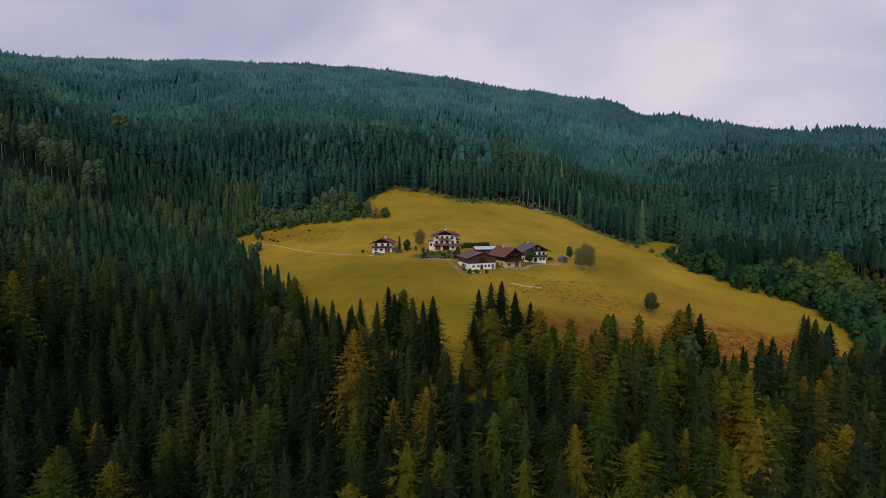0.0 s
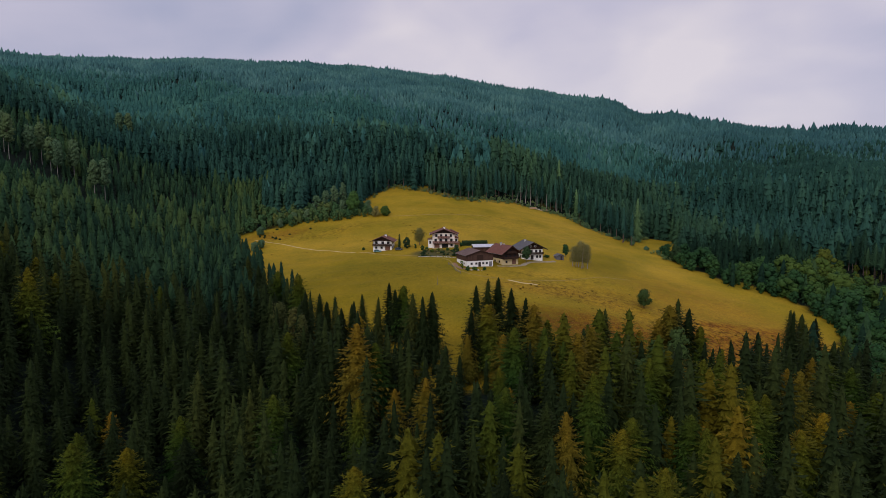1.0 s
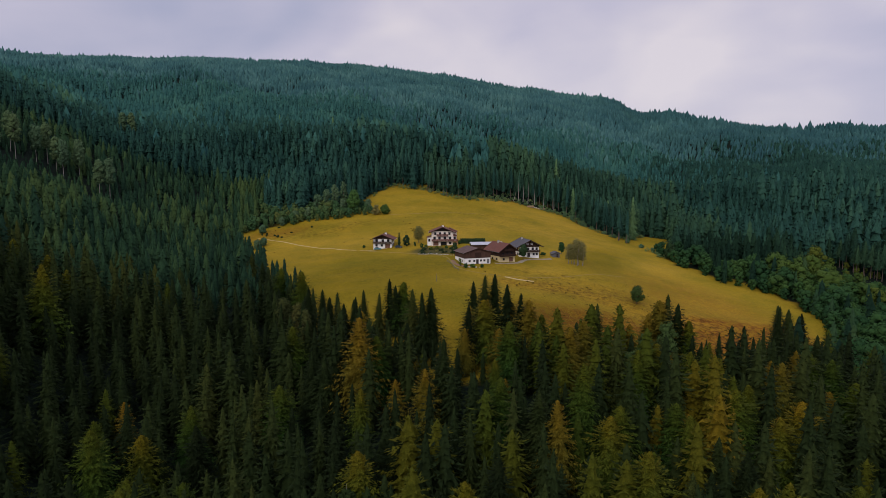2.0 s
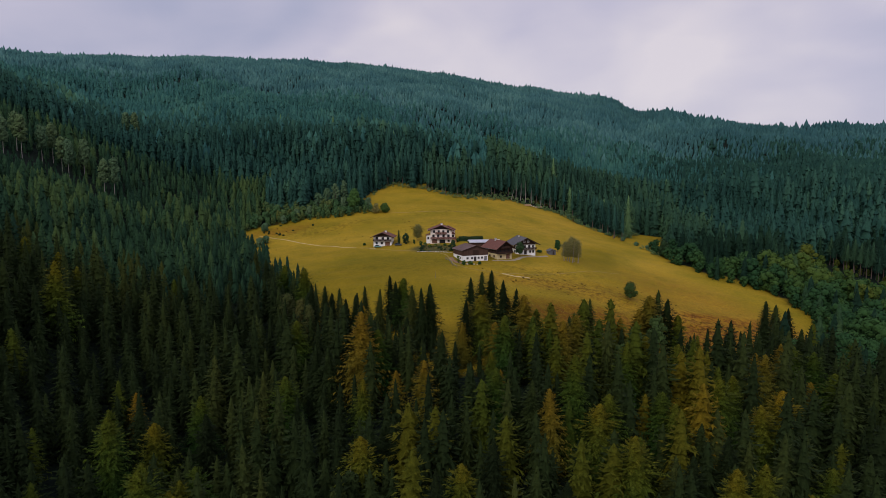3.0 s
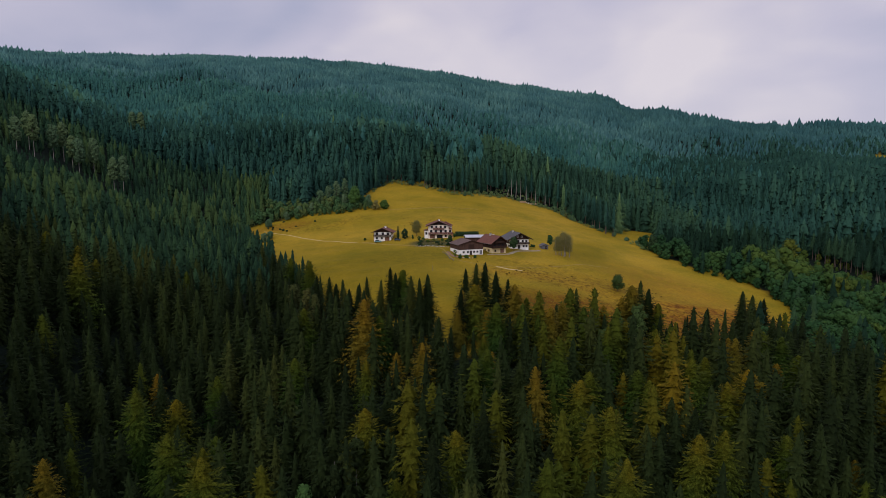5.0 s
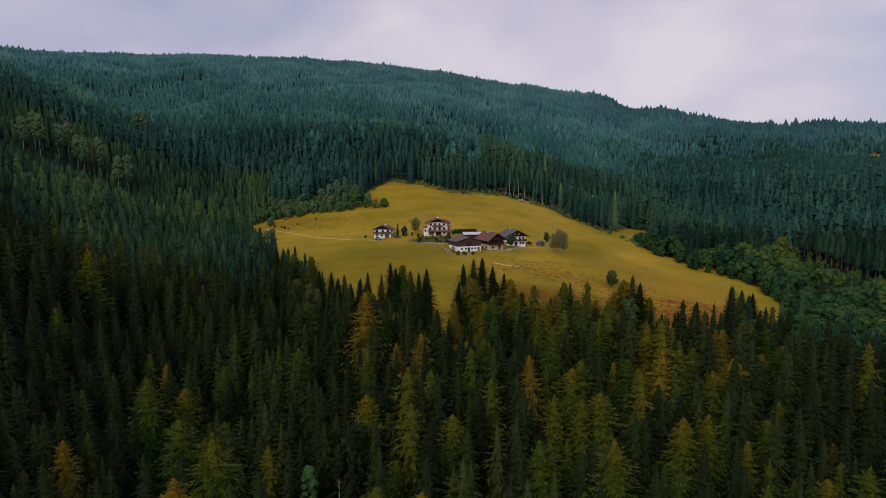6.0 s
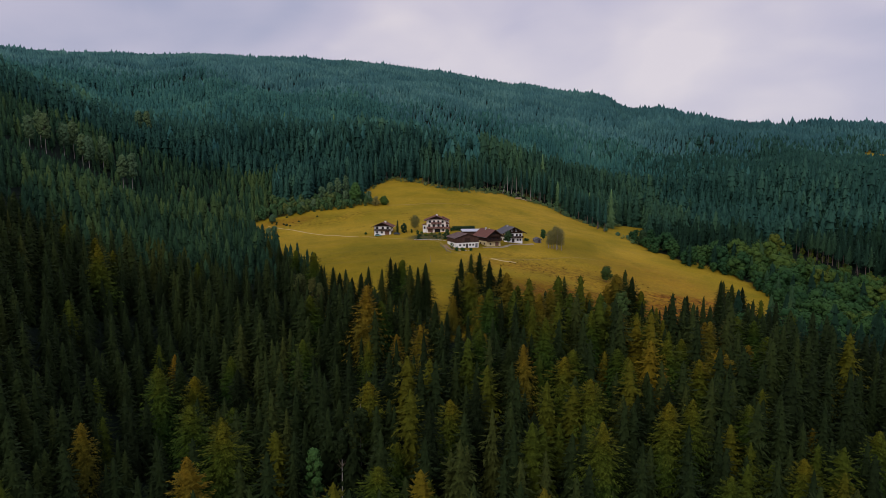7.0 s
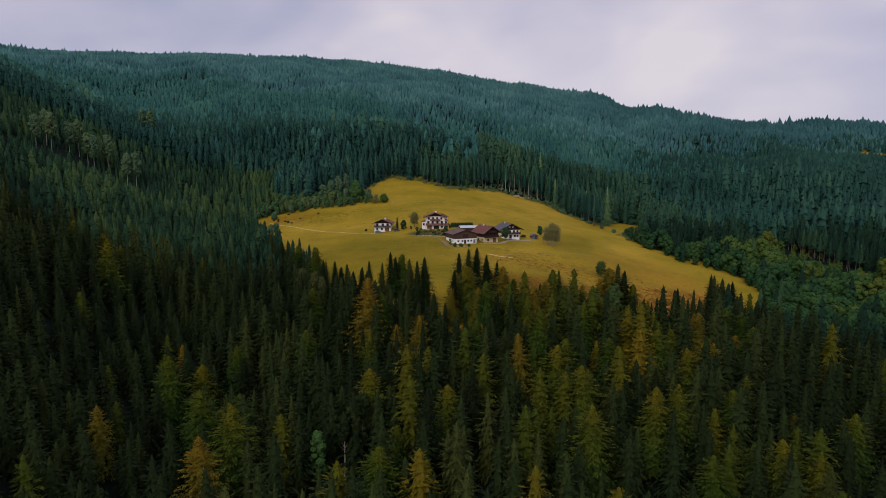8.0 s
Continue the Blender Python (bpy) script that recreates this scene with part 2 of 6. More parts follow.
def shoulder(x):
    """Where the near wooded shoulder ends, in plan."""
    return 578 - 0.3 * np.clip(x - 100, 0, 320)


def land(x, y):
    x, y = np.asarray(x, float), np.asarray(y, float)
    d = np.maximum(y + FAN_Y, 170.0)
    i, a = spline((x / d + FAN_SIDE) / (2 * FAN_SIDE), LAND.shape[1])
    j, b = spline((np.log(d) - FAN_NEAR) / (FAN_FAR - FAN_NEAR), LAND.shape[0])
    z = sum(a[p] * b[q] * LAND[j + q, i + p] for p in range(4) for q in range(4))
    z = z - 0.3 * np.clip(10 - y, 0, 700)
    # folds and gullies of the mountain
    high = np.clip((y - 520) / 200, 0, 1)
    fold = 8 * np.sin(x / 58 + y / 170) * np.sin(y / 97 - x / 210) + 4 * np.sin(x / 31 + y / 83 + 1.3) + 2.5 * np.sin(x / 17 - y / 41)
    z = z + high * fold * (1 + 0.7 * np.clip((1080 - y) / 180, 0, 1)) * (1 - 0.75 * np.clip((y - 1150) / 300, 0, 1))
    # a wooded shoulder behind the meadow, with a dip beyond it
    back = np.exp(-(((y - shoulder(x) + 30) / 46) ** 2)) * np.clip((y - 486 + 0.35 * np.clip(x - 110, 0, 300)) / 26, 0, 1)
    z = z + 19 * back * np.clip((x + 230) / 90, 0, 1) * np.clip((440 - x) / 120, 0, 1)
    z = z - 12 * np.exp(-(((y - shoulder(x) - 65) / 55) ** 2)) * np.clip((x + 60) / 120, 0, 1) * np.clip((560 - x) / 120, 0, 1)
    # the ridge drops a step towards its lower shoulder
    u = x / (y + 60)
    step = -12 * np.clip((u - 0.267) / 0.02, 0, 1) * np.clip((0.425 - u) / 0.012, 0, 1) + 5 * np.exp(-(((u - 0.25) / 0.02) ** 2))
    z = z + step * np.clip((y - 950) / 200, 0, 1)
    # a hollow under the tall pines
    z = z - 6 * np.exp(-(((x + 250) / 45) ** 2) - ((y - 402) / 35) ** 2)
    # the crest, which stands nearer on the lower shoulder, and the far side behind it
    crest = 1540 - 370 * np.clip((x / (y + 60) - 0.345) / 0.08, 0, 1)
    return z - 0.5 * np.clip(y - crest, 0, 500)


def land1(x, y):
    return float(land(np.array([x]), np.array([y]))[0])


# The meadow's edge in plan.
MEADOW = np.array([
    (-127, 398), (-122, 408), (-107, 412), (-88, 416), (-66, 418), (-51, 422), (-38, 424), (-52, 431), (-54, 449), (-49, 468), (-39, 486), (-17, 481), (10, 463),
    (32, 468), (56, 484), (74, 482), (94, 474), (106, 442), (118, 424), (126, 421), (143, 441), (160, 446), (158, 420), (146, 399), (134, 396), (138, 378), (146, 355), (153, 337), (170, 331), (181, 324),
    (184, 300), (184, 280), (160, 235), (127, 215), (99, 208), (69, 190), (49, 192), (24, 190), (8, 172), (0, 180), (-18, 208), (-44, 222),
    (-62, 262), (-80, 290), (-92, 318), (-108, 350), (-122, 380)])


def inside(poly, x, y):
    x, y = np.asarray(x, float), np.asarray(y, float)
    odd = np.zeros(x.shape, bool)
    for (x0, y0), (x1, y1) in zip(poly, np.roll(poly, -1, 0)):
        cross = (y0 > y) != (y1 > y)
        odd ^= cross & (x < (x1 - x0) * (y - y0) / (y1 - y0 + 1e-9) + x0)
    return odd


def edge_distance(poly, x, y):
    best = np.full(np.shape(x), 1e9)
    for (x0, y0), (x1, y1) in zip(poly, np.roll(poly, -1, 0)):
        dx, dy = x1 - x0, y1 - y0
        t = np.clip(((x - x0) * dx + (y - y0) * dy) / (dx * dx + dy * dy), 0, 1)
        best = np.minimum(best, np.hypot(x - x0 - t * dx, y - y0 - t * dy))
    return np.where(inside(poly, x, y), best, -best)


def mesh_from(name, verts, faces, materials, smooth=False, normals=None):
    me = bpy.data.meshes.new(name)
    verts, faces = np.asarray(verts, np.float32), np.asarray(faces, np.int32)
    me.vertices.add(len(verts))
    me.vertices.foreach_set("co", verts.ravel())
    k = faces.shape[1]
    me.loops.add(faces.size)
    me.loops.foreach_set("vertex_index", faces.ravel())
    me.polygons.add(len(faces))
    me.polygons.foreach_set("loop_start", np.arange(0, faces.size, k, dtype=np.int32))
    me.polygons.foreach_set("loop_total", np.full(len(faces), k, np.int32))
    me.polygons.foreach_set("use_smooth", np.full(len(faces), smooth or normals is not None, bool))
    for m in materials if isinstance(materials, (list, tuple)) else [materials]:
        me.materials.append(m)
    me.update(calc_edges=True)
    if normals is None:
        me.validate()
    else:
        me.attributes.new("custom_normal", "FLOAT_VECTOR", "POINT").data.foreach_set("vector", np.asarray(normals, np.float32).ravel())
    return me


def ladder(lo, a, b, hi, step, grow=1.18):
    """Places along an axis: even between a and b, wider and wider beyond."""
    mid = list(np.arange(a, b + 0.1, step))
    left, right, s = [], [], step
    while (left or [a])[-1] > lo:
        s *= grow
        left.append((left or [a])[-1] - s)
    s = step
    while (right or [b])[-1] < hi:
        s = min(s * grow, 22 if right and right[-1] < 1600 or not right else 70)
        right.append((right or [b])[-1] + s)
    return np.array(left[::-1] + mid + right)


def ripple(x, y):
    """Hummocks, and the worn benches that cattle tread across the slope."""
    r = 0.24 * noise.noise((x * 0.05, y * 0.12, 3.0)) + 0.55 * noise.noise((x * 0.02, y * 0.045, 8.0)) + 0.14 * noise.noise((x * 0.16, y * 0.22, 5.0))
    bench = (y + 7 * noise.noise((x * 0.016, y * 0.02, 1.0)) + 0.08 * x) / 13 % 1.0
    worn = max(0.0, min(1.0, 0.25 + 1.3 * noise.noise((x * 0.014, y * 0.02, 6.0)))) * max(0.0, min(1.0, (math.hypot(x - 10, y - 315) - 50) / 20))
    return r + (1.2 * bench if bench < 0.75 else 3.6 * (1 - bench)) * worn


def ground_height(x, y):
    return land1(x, y) + (ripple(x, y) if abs(x) < 300 else 0)


def build_ground():
    xs, ys = ladder(-3500, -260, 260, 3500, 3.0), ladder(-1500, 60, 520, 2600, 3.0)
    gx, gy = np.meshgrid(xs, ys)
    gz = land(gx, gy)
    d = edge_distance(MEADOW, gx, gy)
    wave = np.array([ripple(x, y) for x, y in zip(gx.ravel(), gy.ravel())]).reshape(gx.shape)
    gz = gz + wave * (np.abs(gx) < 300)
    nx, ny = len(xs), len(ys)
    idx = np.arange(nx * ny).reshape(ny, nx)
    faces = np.stack([idx[:-1, :-1], idx[:-1, 1:], idx[1:, 1:], idx[1:, :-1]], -1).reshape(-1, 4)
    me = mesh_from("ground", np.stack([gx, gy, gz], -1).reshape(-1, 3), faces, mat_ground, True)
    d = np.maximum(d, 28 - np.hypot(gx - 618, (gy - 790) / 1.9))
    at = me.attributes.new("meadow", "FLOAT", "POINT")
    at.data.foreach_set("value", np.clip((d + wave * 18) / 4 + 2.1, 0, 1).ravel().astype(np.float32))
    def spot(cx, cy, rx, ry, turn):
        c, s = math.cos(radians(turn)), math.sin(radians(turn))
        u, v = ((gx - cx) * c + (gy - cy) * s) / rx, ((gy - cy) * c - (gx - cx) * s) / ry
        return np.clip(1.6 * (1 - np.sqrt(u * u + v * v)), 0, 1)

    zones = {
        "bracken": np.maximum.reduce([spot(115, 238, 72, 30, 25), spot(130, 267, 34, 10, 10), spot(62, 226, 50, 26, 10), spot(-106, 400, 30, 13, 25) * 0.5, spot(150, 262, 30, 18, 40), spot(52, 268, 40, 12, 5) * 0.3, spot(126, 292, 62, 44, -40) * 0.36, spot(95, 268, 60, 30, 0) * 0.3]),
        "heath": np.maximum.reduce([spot(60, 270, 55, 20, 0), spot(62, 291, 40, 7, 30) * 0.8, spot(-60, 403, 26, 6, 25) * 0.8, spot(15, 422, 50, 5, 3) * 0.8, spot(40, 290, 50, 12, -20) * 0.7, spot(110, 250, 60, 25, 20), spot(-80, 395, 50, 14, 15) * 0.8, spot(30, 400, 90, 60, 0) * 0.35, spot(-10, 290, 80, 30, 0) * 0.25]),
        "lush_shade": np.maximum.reduce([spot(-40, 270, 95, 62, 35), spot(-20, 235, 60, 60, 0), spot(40, 215, 70, 50, 0), spot(92, 345, 42, 18, 60) * 0.9, spot(20, 300, 60, 14, 20) * 0.7, spot(-70, 345, 50, 20, -30) * 0.5, spot(-62, 325, 75, 42, -25) * 0.55, spot(0, 445, 60, 9, 0) * 0.4]),
        "bank": np.clip(2 * spot(-2.5, 321, 16, 10, -14), 0, 1),
    }
    for name, value in zones.items():
        me.attributes.new(name, "FLOAT", "POINT").data.foreach_set("value", value.ravel().astype(np.float32))
    return tagged(new("ground", me), "golden green alpine meadow on a hillside with shade-dark forest floor", "ground", kind="structure")


build_ground()


mat_tuft, _n, _l, _b = shader("dry_grass_tufts")
_at = _n.new("ShaderNodeAttribute")
_at.attribute_name = "tone"
_l.new(ramp_node(_n, _l, _at.outputs["Fac"], [(0.0, (0.13, 0.10, 0.012)), (0.35, (0.20, 0.15, 0.012)), (0.7, (0.28, 0.20, 0.016)), (1.0, (0.36, 0.23, 0.03))]).outputs["Color"], _b.inputs["Base Color"])
_b.inputs["Roughness"].default_value = 0.95


def build_tufts(count, seed):
    """Uneven tufts of long grass all over the meadow."""
    g = np.random.default_rng(seed)
    x, y = g.uniform(-125, 186, count * 8), g.uniform(170, 490, count * 8)
    ok = edge_distance(MEADOW, x, y) > 0.5
    ok &= ~((np.abs(x - 8) < 48) & (y > 290) & (y < 350))
    rough = np.exp(-((x - 80) / 60) ** 2 - ((y - 262) / 30) ** 2) + 0.6 * np.exp(-((x + 85) / 40) ** 2 - ((y - 398) / 14) ** 2) + 0.012
    ok &= g.random(len(x)) < rough * 2
    x, y = x[ok][:count], y[ok][:count]
    z = land(x, y) + np.array([ripple(a, b) for a, b in zip(x, y)])
    v, tone = [], []
    size = g.uniform(0.08, 0.2, len(x))
    for k in range(3):
        a = g.uniform(0, 6.283, len(x))
        dx, dy = np.cos(a) * size * 1.5, np.sin(a) * size * 1.5
        v.append(np.stack([np.stack([x - dx, y - dy, z - 0.1], -1), np.stack([x + dx, y + dy, z - 0.1], -1), np.stack([x + dy * 0.5, y - dx * 0.5, z + size * g.uniform(0.6, 1.2, len(x))], -1)], 1))
        tone.append(g.beta(2, 2, len(x)))
    v, tone = np.concatenate(v), np.repeat(np.concatenate(tone), 3).astype(np.float32)
    me = mesh_from("grass_tufts", v.reshape(-1, 3), np.arange(len(v) * 3).reshape(-1, 3), mat_tuft)
    me.attributes.new("tone", "FLOAT", "POINT").data.foreach_set("value", tone)
    return tagged(new("grass_tufts", me), "uneven tufts of dry golden grass on the meadow", "grass", kind="stuff")


build_tufts(9000, 15)


# ---- trees ----
def unit(v):
    return v / np.maximum(np.linalg.norm(v, axis=-1, keepdims=True), 1e-9)


def soup(tri, outward, soft):
    """Loose sprays: triangles wound to face outward, with normals part way between each face's own and the crown's."""
    tri = np.asarray(tri, float).reshape(-1, 3, 3)
    outward = unit(np.broadcast_to(np.asarray(outward, float).reshape(len(tri), -1, 3), tri.shape))
    face = unit(np.cross(tri[:, 1] - tri[:, 0], tri[:, 2] - tri[:, 0]))
    back = (face * outward.mean(1)).sum(1) < 0
    tri[back] = tri[back][:, ::-1]
    outward = outward.copy()
    outward[back] = outward[back][:, ::-1]
    face[back] *= -1
    normal = unit((1 - soft) * face[:, None] + soft * outward)
    return tri.reshape(-1, 3), np.arange(len(tri) * 3).reshape(-1, 3), normal.reshape(-1, 3)


def joined(*pieces):
    count, vs, fs, ns = 0, [], [], []
    for v, f, n in pieces:
        vs.append(v)
        fs.append(f + count)
        ns.append(n)
        count += len(v)
    return np.concatenate(vs), np.concatenate(fs), np.concatenate(ns)


def outline(f, rounded):
    """How far a conifer's crown reaches, from its foot (0) to its tip (1)."""
    return ((1 - f) ** 0.78 * (1 - rounded) + rounded * np.sqrt(np.maximum(0, 1 - f ** 1.7))) * np.minimum(1, 0.62 + 2.4 * f)


def cone(seed, height, radius, rings, sides, rounded=0.2, start=0.02, rough=0.22):
    """A far conifer: one uneven tapering body."""
    g = np.random.default_rng(seed)
    f = np.linspace(0, 1, rings + 1)[:-1]
    ang = g.random() * 6.283 + 6.283 * (np.arange(sides)[None] + g.uniform(-0.3, 0.3, (rings, sides)) + 0.5 * np.arange(rings)[:, None]) / sides
    q = radius * outline(f, rounded)[:, None] * g.uniform(1 - rough * 1.4, 1 + rough, (rings, sides))
    z = height * (start + (1 - start) * (f[:, None] + g.uniform(-0.35, 0.35, (rings, sides)) / rings * (f[:, None] > 0)))
    ring = np.stack([np.cos(ang) * q, np.sin(ang) * q, z], -1)
    out = np.stack([np.cos(ang), np.sin(ang), np.broadcast_to(0.25 + 0.5 * f[:, None], ang.shape)], -1)
    tip, over = np.broadcast_to([0.0, 0.0, height], (sides, 3)), np.broadcast_to([0.0, 0.0, 1.0], (sides, 3))
    tri, nrm = [], []
    for k in range(rings):
        a, an, b, bn = ring[k], out[k], np.roll(ring[k], -1, 0), np.roll(out[k], -1, 0)
        if k == rings - 1:
            tri.append(np.stack([a, b, tip], 1))
            nrm.append(np.stack([an, bn, 0.5 * an + over], 1))
        else:
            c, cn = ring[k + 1], out[k + 1]
            tri += [np.stack([a, b, c], 1), np.stack([b, np.roll(c, -1, 0), c], 1)]
            nrm += [np.stack([an, bn, cn], 1), np.stack([bn, np.roll(cn, -1, 0), cn], 1)]
    return soup(np.concatenate(tri), np.concatenate(nrm), 0.7)


def tiers(seed, height, radius, count, points, rounded, start, droop, ragged):
    """The mass of a conifer: whorl over whorl of boughs, each a ring of drooping points with hollows between."""
    g = np.random.default_rng(seed)
    k = np.arange(count)
    f = np.clip((k + g.uniform(-0.3, 0.3, count)) / count, 0, 0.98)
    rise = height * (1 - start) / count
    p = g.uniform(0, 6.283, 3)
    side = points * 2
    ang = g.random((count, 1)) * 6.283 + 6.283 * (np.arange(side)[None] + g.uniform(-0.3, 0.3, (count, side))) / side
    lump = 1 + 0.14 * np.sin(2 * ang + p[0] + 5 * f[:, None]) + 0.10 * np.sin(3 * ang + p[1] - 9 * f[:, None])
    tip = (np.arange(side) % 2 == 0)[None]
    q = radius * outline(f, rounded)[:, None] * lump * np.where(tip, g.uniform(1 - ragged, 1 + 0.4 * ragged, (count, side)), g.uniform(0.5, 0.72, (count, side)))
    q = np.maximum(q, 0.12)
    z = height * (start + (1 - start) * f)[:, None] - np.where(tip, droop * q * (1 - 0.8 * f[:, None]), 0.05 * q) + g.uniform(-0.25, 0.25, (count, side)) * rise
    ring = np.stack([np.cos(ang) * q, np.sin(ang) * q, z], -1)
    top = np.minimum(height, height * (start + (1 - start) * f) + rise * 2.3)
    peak = np.broadcast_to(np.stack([0 * top, 0 * top, top], -1)[:, None], ring.shape)
    out = np.stack([np.cos(ang), np.sin(ang), np.where(tip, 0.75, 0.4) + 0.3 * f[:, None]], -1)
    over = out * (0.7, 0.7, 0) + (0, 0, 0.9)
    tri = np.stack([ring, np.roll(ring, -1, 1), peak], -2).reshape(-1, 3, 3)
    nrm = np.stack([out, np.roll(out, -1, 1), over], -2).reshape(-1, 3, 3)
    return soup(tri, nrm, 0.82)


def conifer(seed, height, radius, boughs, sprays, size, droop=0.5, rounded=0.1, start=0.03, ragged=0.3, soft=0.5, body=0.64, whorls=14, points=7, inner=0.5, up=0.6, slim=0.5):
    """A conifer's crown: whorls of boughs, rough with short hanging sprays of needles."""
    g = np.random.default_rng(seed)
    k = np.arange(boughs)
    f = 1 - (1 - (k + g.random(boughs)) / boughs) ** 0.8
    a = k * 2.39996 + g.uniform(-0.5, 0.5, boughs)
    p = g.uniform(0, 6.283, 4)
    lump = 1 + 0.14 * np.sin(2 * a + p[0] + 5 * f) + 0.10 * np.sin(3 * a + p[1] - 9 * f) + 0.08 * np.sin(p[2] + 21 * f)
    reach = np.maximum(radius * outline(f, rounded) * lump * g.uniform(1 - ragged, 1 + 0.5 * ragged, boughs), 0.15)
    foot = height * (start + (0.985 - start) * f) + g.uniform(-0.4, 0.4, boughs) * (1 - f)
    s = 1 - (1 - inner) * ((np.arange(sprays)[None] + g.random((boughs, sprays))) / sprays)
    shape = s.shape
    run = s * reach[:, None]
    q = size * g.uniform(0.6, 1.35, shape) * np.clip(0.25 + 1.8 * reach / radius, 0.35, 1)[:, None]
    off = g.uniform(-1, 1, shape) * (0.12 * reach[:, None] + 0.1) * (1.25 - 0.6 * s)
    z = foot[:, None] + reach[:, None] * (-droop * (1 - 0.8 * f[:, None]) * s ** 1.25 + 0.12 * s ** 5) - 0.25 * np.abs(off) + g.uniform(-0.12, 0.12, shape) * (1 - f[:, None])
    ca, sa = np.cos(a)[:, None], np.sin(a)[:, None]
    at = np.stack([ca * run - sa * off, sa * run + ca * off, z], -1)
    turn = a[:, None] + off / np.maximum(run, 0.4) + g.uniform(-0.7, 0.7, shape)
    sink = g.uniform(0.3, 1.5, shape) * (1 - f[:, None] ** 2) - 1.3 * f[:, None] ** 5
    way = unit(np.stack([np.cos(turn), np.sin(turn), -sink], -1))
    across = np.stack([-np.sin(turn), np.cos(turn), g.uniform(-0.45, 0.45, shape)], -1)
    half = across * (q * slim * 0.5)[..., None]
    tri = np.stack([at + half, at - half, at + way * (q * g.uniform(0.8, 1.3, shape))[..., None]], -2)
    out = np.stack([np.cos(turn), np.sin(turn), up + g.uniform(-0.3, 0.3, shape) + 0.3 * f[:, None]], -1)
    return joined(tiers(seed, height, radius * body, whorls, points, rounded, start, droop, ragged), soup(tri.reshape(-1, 3, 3), out.reshape(-1, 3), soft))


GOLD = (1 + math.sqrt(5)) / 2
BALL = unit(np.array([np.roll((0.0, p, q * GOLD), k) for k in range(3) for p in (-1, 1) for q in (-1, 1)]))
BALL_FACES = np.array([t for t in itertools.combinations(range(12), 3) if all(np.linalg.norm(BALL[a] - BALL[b]) < 1.1 for a, b in itertools.combinations(t, 2))])


def leafy(seed, height, radius, lobes, per, size, base=0.2, soft=0.72, solid=0.84):
    """A broad-leaved crown: sprays of leaves over uneven lobes, with gaps between them; solid: how dense the lobes are inside."""
    g = np.random.default_rng(seed)
    f = (np.arange(lobes) + g.random(lobes)) / lobes
    spread = radius * np.sqrt(np.maximum(0.08, 1 - (1.7 * f - 0.75) ** 2)) * 0.62 * g.uniform(0.25, 1, lobes)
    a = np.arange(lobes) * 2.39996 + g.uniform(-0.6, 0.6, lobes)
    centre = np.stack([np.cos(a) * spread, np.sin(a) * spread, height * (base + 0.08 + (0.8 - base) * f)], -1)
    lobe = radius * g.uniform(0.2, 0.42, lobes)
    d = unit(g.normal(size=(lobes, per, 3)))
    d[..., 2] = np.where(d[..., 2] < -0.55, -d[..., 2], d[..., 2])
    at = centre[:, None] + d * (1, 1, 0.85) * (lobe[:, None] * g.uniform(0.74 if solid else 0.4, 1.1 if solid else 1.25, (lobes, per)))[..., None]
    side = unit(np.cross(d, g.normal(size=d.shape)))
    other = unit(np.cross(d, side) + d * g.uniform(-0.45, 0.45, (lobes, per, 1)))
    s = (size * g.uniform(0.6, 1.4, (lobes, per)))[..., None]
    tri = np.stack([at + side * s, at - side * s * 0.6 + other * s * 0.8, at - side * s * 0.5 - other * s * 0.9], -2)
    out = unit(d + 0.5 * unit(at - (0, 0, height * (base + 1) / 2)) + (0, 0, 0.3))
    v, faces, n = soup(tri.reshape(-1, 3, 3), out.reshape(-1, 3), soft)
    if solid:
        knob = BALL[None] * (1, 1, 0.85) * (lobe[:, None] * solid * g.uniform(0.8, 1.15, (lobes, 12)))[..., None] + centre[:, None]
        around = unit(BALL[None] + 0.5 * unit(knob - (0, 0, height * (base + 1) / 2)) + (0, 0, 0.3))
        v, faces, n = joined((v, faces, n), soup(knob[:, BALL_FACES].reshape(-1, 3, 3), around[:, BALL_FACES].reshape(-1, 3, 3), 0.9))
    v[:, 2] *= height / max(height, v[:, 2].max())
    return v, faces, n


def stem(height, low, sides=6, rings=4, bend=0.0):
    v, f = [], []
    for k in range(rings + 1):
        s = k / rings
        rad = low * (1 - 0.9 * s) * (1.25 if k == 0 else 1)
        for i in range(sides):
            a = 6.283 * i / sides
            v.append((math.cos(a) * rad + bend * math.sin(3 * s), math.sin(a) * rad, s * height * 0.96 - (0.8 if k == 0 else 0)))
    for k in range(rings):
        for i in range(sides):
            j = (i + 1) % sides
            f.append((k * sides + i, k * sides + j, (k + 1) * sides + j, (k + 1) * sides + i))
    return np.array(v), np.array(f)


def limbs(seed, height, radius, count, base=0.25):
    """Bare limbs under a broad-leaved crown."""
    r = random.Random(seed)
    v, f = [], []
    for k in range(count):
        a, z0 = r.random() * 6.283, height * r.uniform(base, 0.6)
        tip = (math.cos(a) * radius * 0.6, math.sin(a) * radius * 0.6, min(height * 0.9, z0 + radius * r.uniform(0.4, 0.9)))
        b = len(v)
        for i in range(3):
            t = 2.094 * i
            v.append((math.cos(t) * 0.09, math.sin(t) * 0.09, z0 + 0.06 * i))
        v.append(tip)
        f += [(b, b + 1, b + 3), (b + 1, b + 2, b + 3), (b + 2, b, b + 3)]
    return np.array(v), np.array(f)


def tree_kind(name, crown, trunk, leaf, bark, label, category="tree", group=""):
    root = new(name)
    tagged(root, label, category, group)
    new("trunk", mesh_from("trunk", *trunk, bark, True)).parent = root
    new("crown", mesh_from("crown", *crown[:2], leaf, normals=crown[2])).parent = root
    return root


